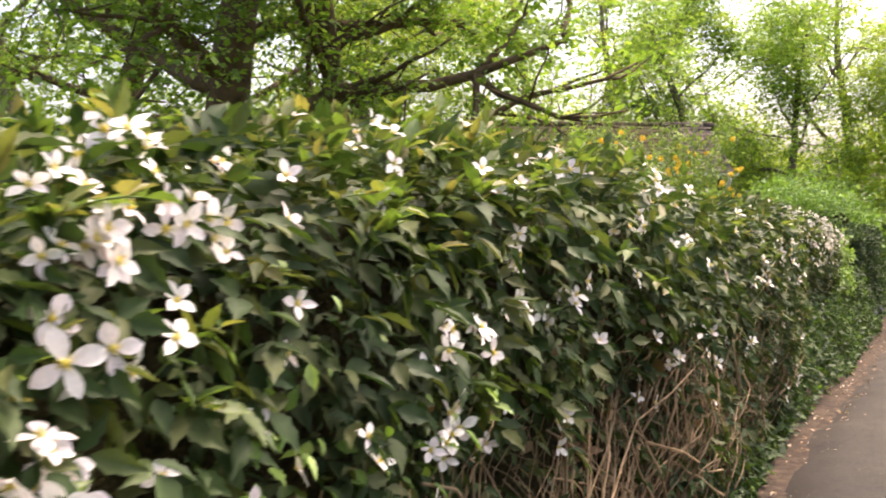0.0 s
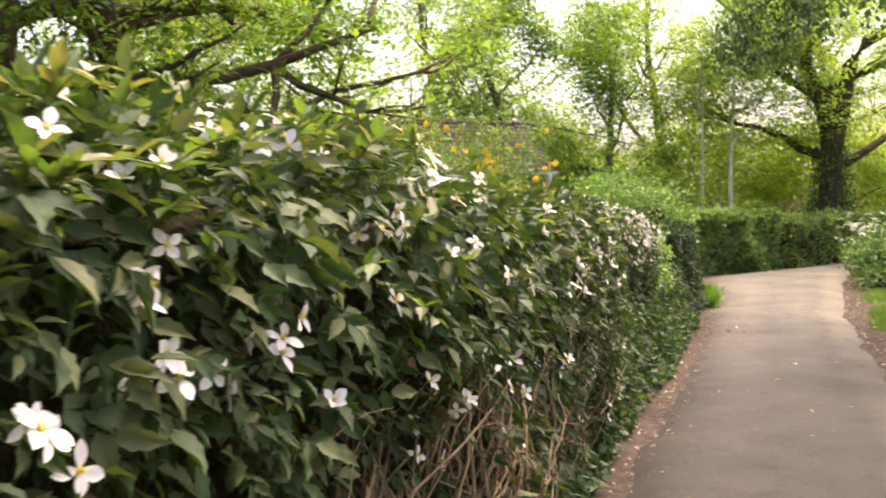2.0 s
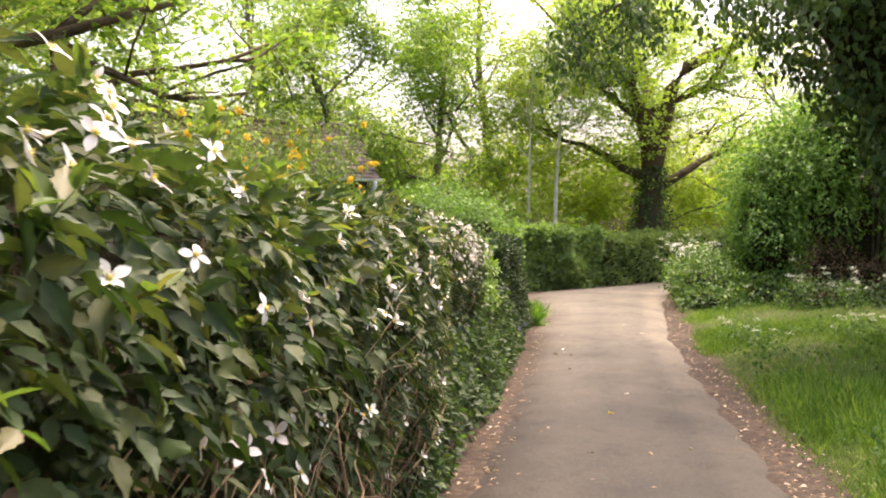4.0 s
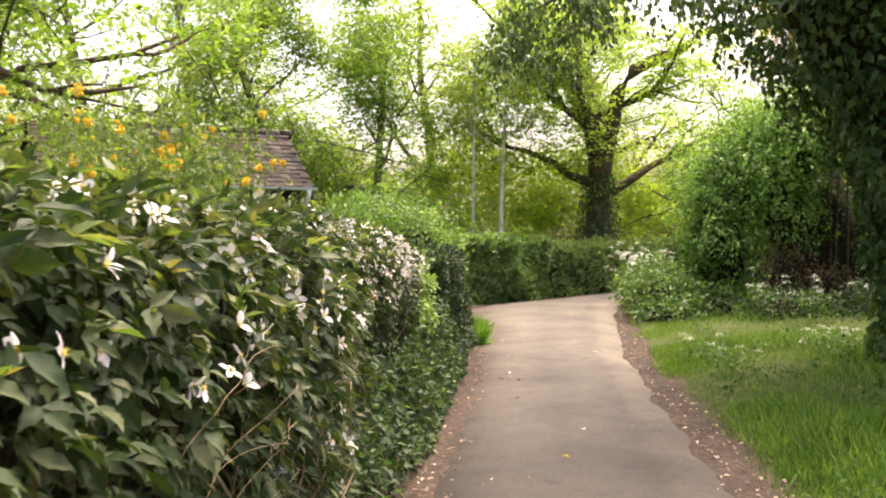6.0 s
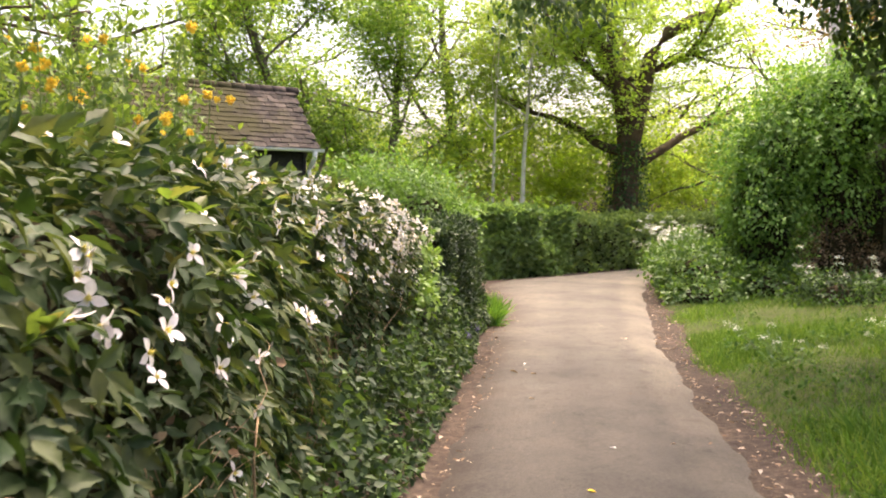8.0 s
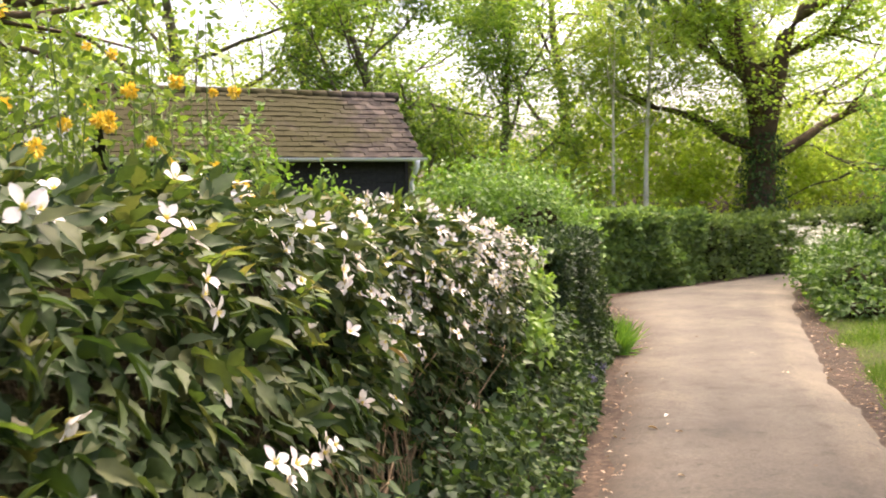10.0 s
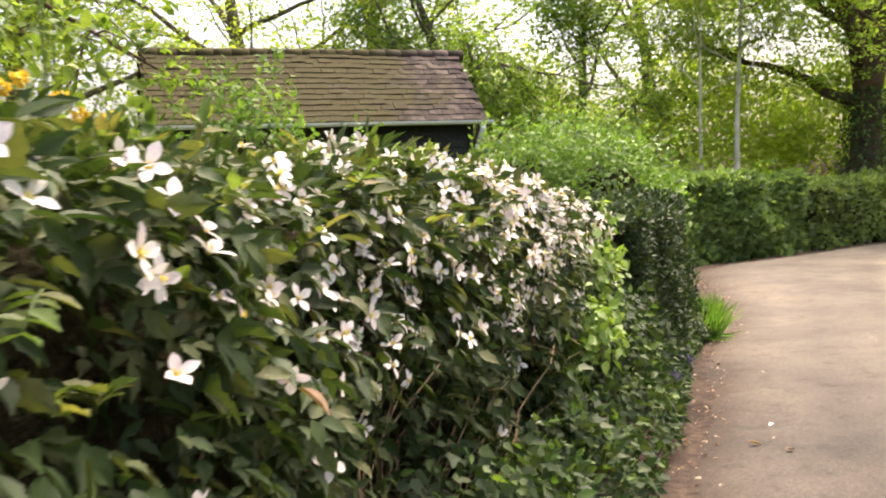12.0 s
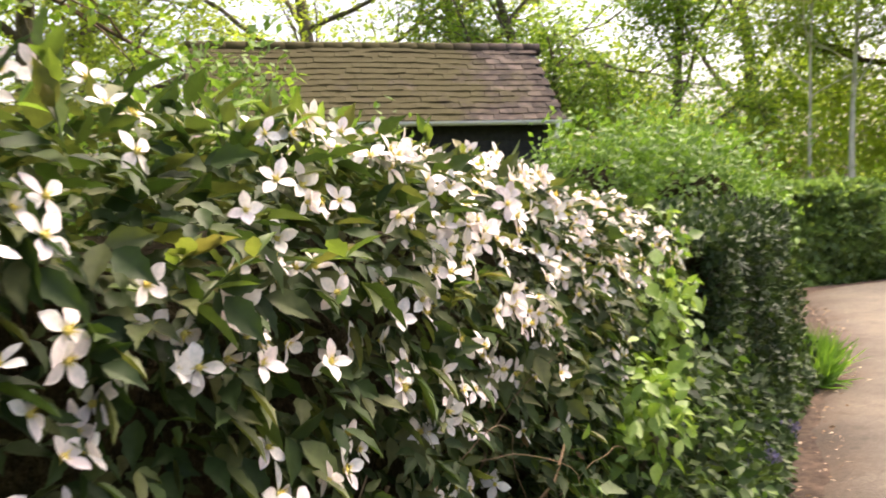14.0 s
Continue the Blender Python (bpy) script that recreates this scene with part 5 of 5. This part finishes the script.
# gutter with brackets and downpipe
gu = np.linspace(math.pi, 2 * math.pi, 9)
prof = [(0.062 * math.cos(a), 0.062 * math.sin(a)) for a in gu] + [(0.054 * math.cos(a), 0.054 * math.sin(a)) for a in gu[::-1]]
bm = bmesh.new()
ends = [[bm.verts.new((x, p[0], p[1])) for p in prof] for x in (0.05, -LEN - 0.03)]
for k in range(len(prof)):
    q = (k + 1) % len(prof)
    bm.faces.new((ends[0][k], ends[0][q], ends[1][q], ends[1][k]))
bm.faces.new(ends[0])
bm.faces.new(ends[1][::-1])
bmesh.ops.recalc_face_normals(bm, faces=bm.faces)
o = part("gutter", bm, M_GUTTER, shed, "pale plastic gutter")
o.location = (0, -0.11, EAVE + 0.0)
v, t = tube([(-0.14, -0.11, EAVE - 0.05), (-0.14, -0.11, EAVE - 0.16), (-0.14, 0.1, EAVE - 0.34), (-0.14, 0.165, EAVE - 0.42), (-0.14, 0.165, 0.05)], [0.06, 0.048, 0.042, 0.042, 0.042], 10)
part_mesh("downpipe", mesh_of("downpipe", v, t, M_GUTTER, True), shed, "pale plastic downpipe")
# ridge tiles
rt_v, rt_t = tube([(0, 0, 0), (0.3, 0, 0)], [0.1, 0.105], 10)
RIDGE_TILE = mesh_of("ridge_tile", rt_v, rt_t, M_ROOF, True)
for k in range(19):
    o = part_mesh("ridge_tile", RIDGE_TILE, shed)
    o.location = (-LEN + k * 0.295, DEEP / 2, RIDGE + 0.0)

# ---- undergrowth along the hedge foot ----
def lane_pos(y_from, y_to, off0, off1, n, seed):
    """Random places beside the lane's left edge: negative is towards the hedge."""
    g = rng_of(seed)
    y = g.uniform(y_from, y_to, n)
    k = LANE_L[:, 1].argsort()
    x = np.interp(y, LANE_L[k, 1], LANE_L[k, 0])
    off = g.uniform(off0, off1, n)
    return np.column_stack([x + off * 0.9, y - off * 0.42]), off


g = rng_of(150)
ug = thing("undergrowth", "dark green ivy and weeds at the hedge foot", "plants", (4.2, 11.9, 0), kind="stuff")
UB = np.array((4.2, 11.9, 0.0))
xy, off = lane_pos(7.0, 18.6, -0.55, 0.0, 17000, 151)
hgt = np.interp(xy[:, 1], (8, 12, 13.5, 18), (0.5, 0.55, 0.65, 0.5)) * np.clip(-off / 0.24 + 0.16, 0.08, 1) * np.clip((xy[:, 1] - 6.6) / 3.0, 0.15, 1) * (1 + 0.55 * vnoise(z3(xy), 2.2) + 0.45 * vnoise(z3(xy) + 5, 6.0)) + 0.02
p = np.column_stack([xy, hgt * g.random(len(xy)) ** 0.5])
tip = g.normal(0, 0.7, p.shape) + [0.5, -0.25, -0.25]
face = g.normal(0, 0.5, p.shape) + [0.5, -0.25, 0.6]
half = len(p) * 7 // 8
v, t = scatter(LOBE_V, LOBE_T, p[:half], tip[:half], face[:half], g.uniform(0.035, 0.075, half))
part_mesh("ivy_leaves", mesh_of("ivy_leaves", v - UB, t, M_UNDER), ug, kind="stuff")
v, t = scatter(OVATE_V, OVATE_T, p[half:], tip[half:], face[half:], g.uniform(0.035, 0.07, len(p) - half))
part_mesh("weed_leaves", mesh_of("weed_leaves", v - UB, t, M_HERB), ug, kind="stuff")
xy, off = lane_pos(1.0, 9.5, -0.6, -0.1, 2600, 152)
p = np.column_stack([xy, 0.22 * g.random(len(xy))])
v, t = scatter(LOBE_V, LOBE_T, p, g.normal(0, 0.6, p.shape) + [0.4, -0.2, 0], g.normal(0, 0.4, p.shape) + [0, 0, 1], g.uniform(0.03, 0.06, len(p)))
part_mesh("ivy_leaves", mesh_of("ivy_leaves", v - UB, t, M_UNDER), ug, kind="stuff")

# tuft of long grass at the corner
tb = np.array((7.28, 18.5, 0.0))
tuft = thing("grass_tuft", "tuft of bright green grass at the lane's edge", "grass", tuple(tb), kind="stuff")
n = 2200
a, r = g.uniform(0, 6.28, n), np.sqrt(g.random(n))
p = np.column_stack([0.24 * r * np.cos(a), 0.45 * r * np.sin(a), 0 * a])
v, t = scatter(BLADE_V * (1.1, 1, 1.4), BLADE_T, p, g.normal(0, 0.42, (n, 3)) + [0, 0, 1], g.normal(0, 1, (n, 3)), g.uniform(0.14, 0.44, n))
part_mesh("blades", mesh_of("blades", v, t, M_TUFT), tuft, kind="stuff")

# bluebells
for k, (bx, by) in enumerate(((5.8, 15.35), (6.1, 15.95))):
    bb = thing("bluebell", "small blue-violet bluebells at the hedge foot", "wildflower", (bx, by, 0), "bluebells at the hedge foot")
    for s in range(3):
        d = g.normal(0, 0.06, 2)
        u = np.linspace(0, 1, 6)[:, None]
        line = np.array([d[0], d[1], 0]) * (0.4 + 0.6 * u) + np.array([0.04, -0.02, 0]) * u ** 3 + np.array([0, 0, 0.33]) * u - np.array([0, 0, 0.03]) * u ** 4
        v, t = tube(line, np.full(6, 0.0025), 4)
        part_mesh("stem", mesh_of("stem", v, t, M_GREENSTEM), bb)
        n = 22
        q = line[-1] + g.normal(0, 0.018, (n, 3)) + [0, 0, -0.03]
        v, t = scatter(OVATE_V, OVATE_T, q, g.normal(0, 0.4, (n, 3)) - [0, 0, 1], g.normal(0, 1, (n, 3)), 0.028)
        part_mesh("flower_head", mesh_of("flower_head", v, t, M_BLUE), bb, "blue-violet bells")

# ---- grass on the verge ----
gr = thing("verge_grass", "short lush grass on the verge", "grass", (8, 13, 0), kind="stuff")
GB = np.array((8.0, 13.0, 0.0))
n = 215000
i = (420 * (0.06 + 0.58 * g.random(n) ** 0.75)).astype(int)
off = 0.33 + 7.0 * g.random(n) ** 1.5
e = LANE_R[i] + across[i] * off[:, None] + g.normal(0, 0.06, (n, 2))
patch = vnoise(z3(e), 0.9)
k = g.random(n) < np.clip(0.75 + 1.1 * vnoise(z3(e) + 7, 0.55) + 0.5 * vnoise(z3(e) + 3, 2.2), 0.6, 1)
e, off, patch, n = e[k], off[k], patch[k], int(k.sum())
p = np.column_stack([e, verge_z(off) - 0.01])
# long and lush beside the lane and round the ivy-clad tree, shorter further on
lushness = np.clip((13.2 - p[:, 1]) / 2.0, 0, 1) * np.clip(off / 0.5 - 0.6, 0, 1)
ln = g.uniform(0.03, 0.085, n) * (1 + 0.8 * np.clip(patch, -0.5, 1)) * np.clip(0.5 + off * 0.8, 0.5, 1.3) * (1 + 1.6 * lushness * (0.5 + 0.5 * vnoise(z3(e) + 11, 1.6)))
v, t = scatter(BLADE_V * (1.7, 1, 1.5), BLADE_T, p, g.normal(0, 0.55, (n, 3)) + [0, 0, 1], g.normal(0, 1, (n, 3)), ln)
part_mesh("blades", mesh_of("blades", v - GB, t, M_VERGE), gr, kind="stuff")
# broad-leaved weeds in it
n = 15000
i = g.integers(int(420 * 0.17), int(420 * 0.6), n)
off = 0.5 + 3.6 * g.random(n)
e = LANE_R[i] + across[i] * off[:, None]
lush = vnoise(z3(e), 1.1)
k = lush > 0.12
e, off, lush = e[k], off[k], lush[k]
p = np.column_stack([e, verge_z(off) + (0.08 + 0.32 * lush) * g.random(len(e))])
v, t = scatter(OVATE_V, OVATE_T, p, g.normal(0, 0.7, p.shape), g.normal(0, 0.3, p.shape) + [0, 0, 1], g.uniform(0.03, 0.07, len(p)))
part_mesh("weed_leaves", mesh_of("weed_leaves", v - GB, t, M_WEED), gr, kind="stuff")

# ---- fallen leaves and petals on the lane ----
li = thing("leaf_litter", "pale fallen petals and dry leaves on the lane", "litter", (5, 12, 0), kind="stuff")
LB = np.array((5.0, 12.0, 0.0))
pp = []
for n, lo, hi, side in ((900, -0.05, 0.36, 0), (1500, -0.02, 0.46, 1), (90, 0.3, 1.9, 0)):
    i = g.integers(int(420 * 0.1), int(420 * 0.66), n)
    o = g.uniform(lo, hi, n)
    e = (LANE_L[i] + across[i] * o[:, None]) if side == 0 else (LANE_R[i] + across[i] * o[:, None])
    e = e + g.normal(0, 0.04, e.shape)
    zz = np.full(n, 0.022) if (lo < 0.2) else np.full(n, 0.05)
    pp.append(np.column_stack([e, zz]))
p = np.concatenate(pp)
v, t = scatter(OVATE_V * (1, 1, 1.6), OVATE_T, p, g.normal(0, 1, p.shape) * [1, 1, 0.12], g.normal(0, 0.2, p.shape) + [0, 0, 1], 0.013 + 0.038 * g.random(len(p)) ** 2.0, 1.1)
part_mesh("leaves", mesh_of("leaves", v - LB, t, M_LITTER), li, kind="stuff")

# a few larger leaves lying singly on the asphalt
def fallen_leaf(x, y, size, mat, label, seed):
    g = rng_of(seed)
    v, t = scatter(OVATE_V * (1.3, 1, 2.2), OVATE_T, np.zeros((1, 3)), g.normal(0, 1, (1, 3)) * [1, 1, 0.05], np.array([[0.1, 0.1, 1.0]]), size)
    ob = tagged(new("fallen_leaf", mesh_of("fallen_leaf", v, t, mat)), label, "leaf", "single leaves on the lane")
    ob.location = (x, y, 0.058)


fallen_leaf(4.81, 10.91, 0.055, M_POM, "small bright yellow leaf lying on the asphalt", 201)
fallen_leaf(5.93, 14.41, 0.075, M_DRY, "curled brown leaf lying on the asphalt", 202)
fallen_leaf(6.25, 14.74, 0.05, M_PETAL, "pale petal lying on the asphalt", 203)
fallen_leaf(6.04, 14.2, 0.06, M_DRY, "dry brown leaf lying on the asphalt", 204)
fallen_leaf(5.39, 11.63, 0.05, M_PETAL, "pale petal lying on the asphalt", 205)
fallen_leaf(5.55, 13.2, 0.05, M_LITTER, "small tan leaf lying on the asphalt", 206)
fallen_leaf(4.4, 9.6, 0.05, M_LITTER, "small tan leaf lying on the asphalt", 207)

# large withered leaves caught on the hedge's face
g = rng_of(208)
for y, a in ((5.35, 0.36), (5.75, 0.39), (6.3, 0.3), (9.9, 0.42), (11.3, 0.5)):
    p, n, out = hedge_point(np.array([y]), np.array([a]), np.array([0.06]))
    v, t = scatter(OVATE_V * (1.2, 1, 2.0), OVATE_T, p, n * 0.4 + g.normal(0, 0.6, (1, 3)), n + g.normal(0, 0.3, (1, 3)), 0.085)
    part_mesh("withered_leaf", mesh_of("withered_leaf", v - HB, t, M_DRY), hedge, "large withered tan leaf")

# ---- single pieces, last: hedge leaves, flowers with their petals, roof tiles ----
for m in NEAR_LEAVES:
    o = part_mesh("leaf", LEAF_ONE, hedge)
    o.matrix_local = hedge_inv @ m
for k in sorted(near_set):
    m, turns = FLOWERS[k]
    f = part_mesh("flower", STAMEN, hedge, "white clematis flower with yellow stamens")
    f.matrix_local = hedge_inv @ m
    for r in turns:
        o = part_mesh("petal", PETAL, f)
        o.matrix_local = r
bmb = box_bm(0.226, 0.2, 0.015, 0.004)
tile_me = bpy.data.meshes.new("roof_tile")
bmb.to_mesh(tile_me)
bmb.free()
tile_me.materials.append(M_ROOF)
tile_me.calc_loop_triangles()
TILE_V = np.array([w.co[:] for w in tile_me.vertices])
TILE_T = np.array([q.vertices[:] for q in tile_me.loop_triangles])
g = rng_of(170)
COURSES, COLUMNS = 13, 24
mass = []
for side in (1, -1):
    for r in range(COURSES):
        for c in range(COLUMNS):
            d = 0.05 + r * (rl - 0.1) / (COURSES - 0.6)
            x = min(max(-0.1 - c * (LEN / (COLUMNS + 0.1)) - (0.114 if r % 2 else 0.0), -LEN + 0.1), -0.08)
            y = d * math.cos(slope) - 0.02
            sag = 0.02 * math.sin(x * 1.7) * r / COURSES
            m = Matrix.Translation((x, y if side == 1 else DEEP - y, EAVE + d * math.sin(slope) + 0.05 + sag + g.normal(0, 0.005))) @ Euler(
                (side * (slope - radians(5) + g.normal(0, 0.018)), g.normal(0, 0.014), g.normal(0, 0.02))).to_matrix().to_4x4()
            if side == 1:
                part_mesh("roof_tile", tile_me, shed).matrix_local = m
            else:
                mm = np.array(m)
                mass.append((TILE_V @ mm[:3, :3].T + mm[:3, 3], TILE_T))
v, t = join(mass)
part_mesh("roof_tiles", mesh_of("roof_tiles", v, t, M_ROOF_MASS), shed, "mossy clay tiles", "stuff")
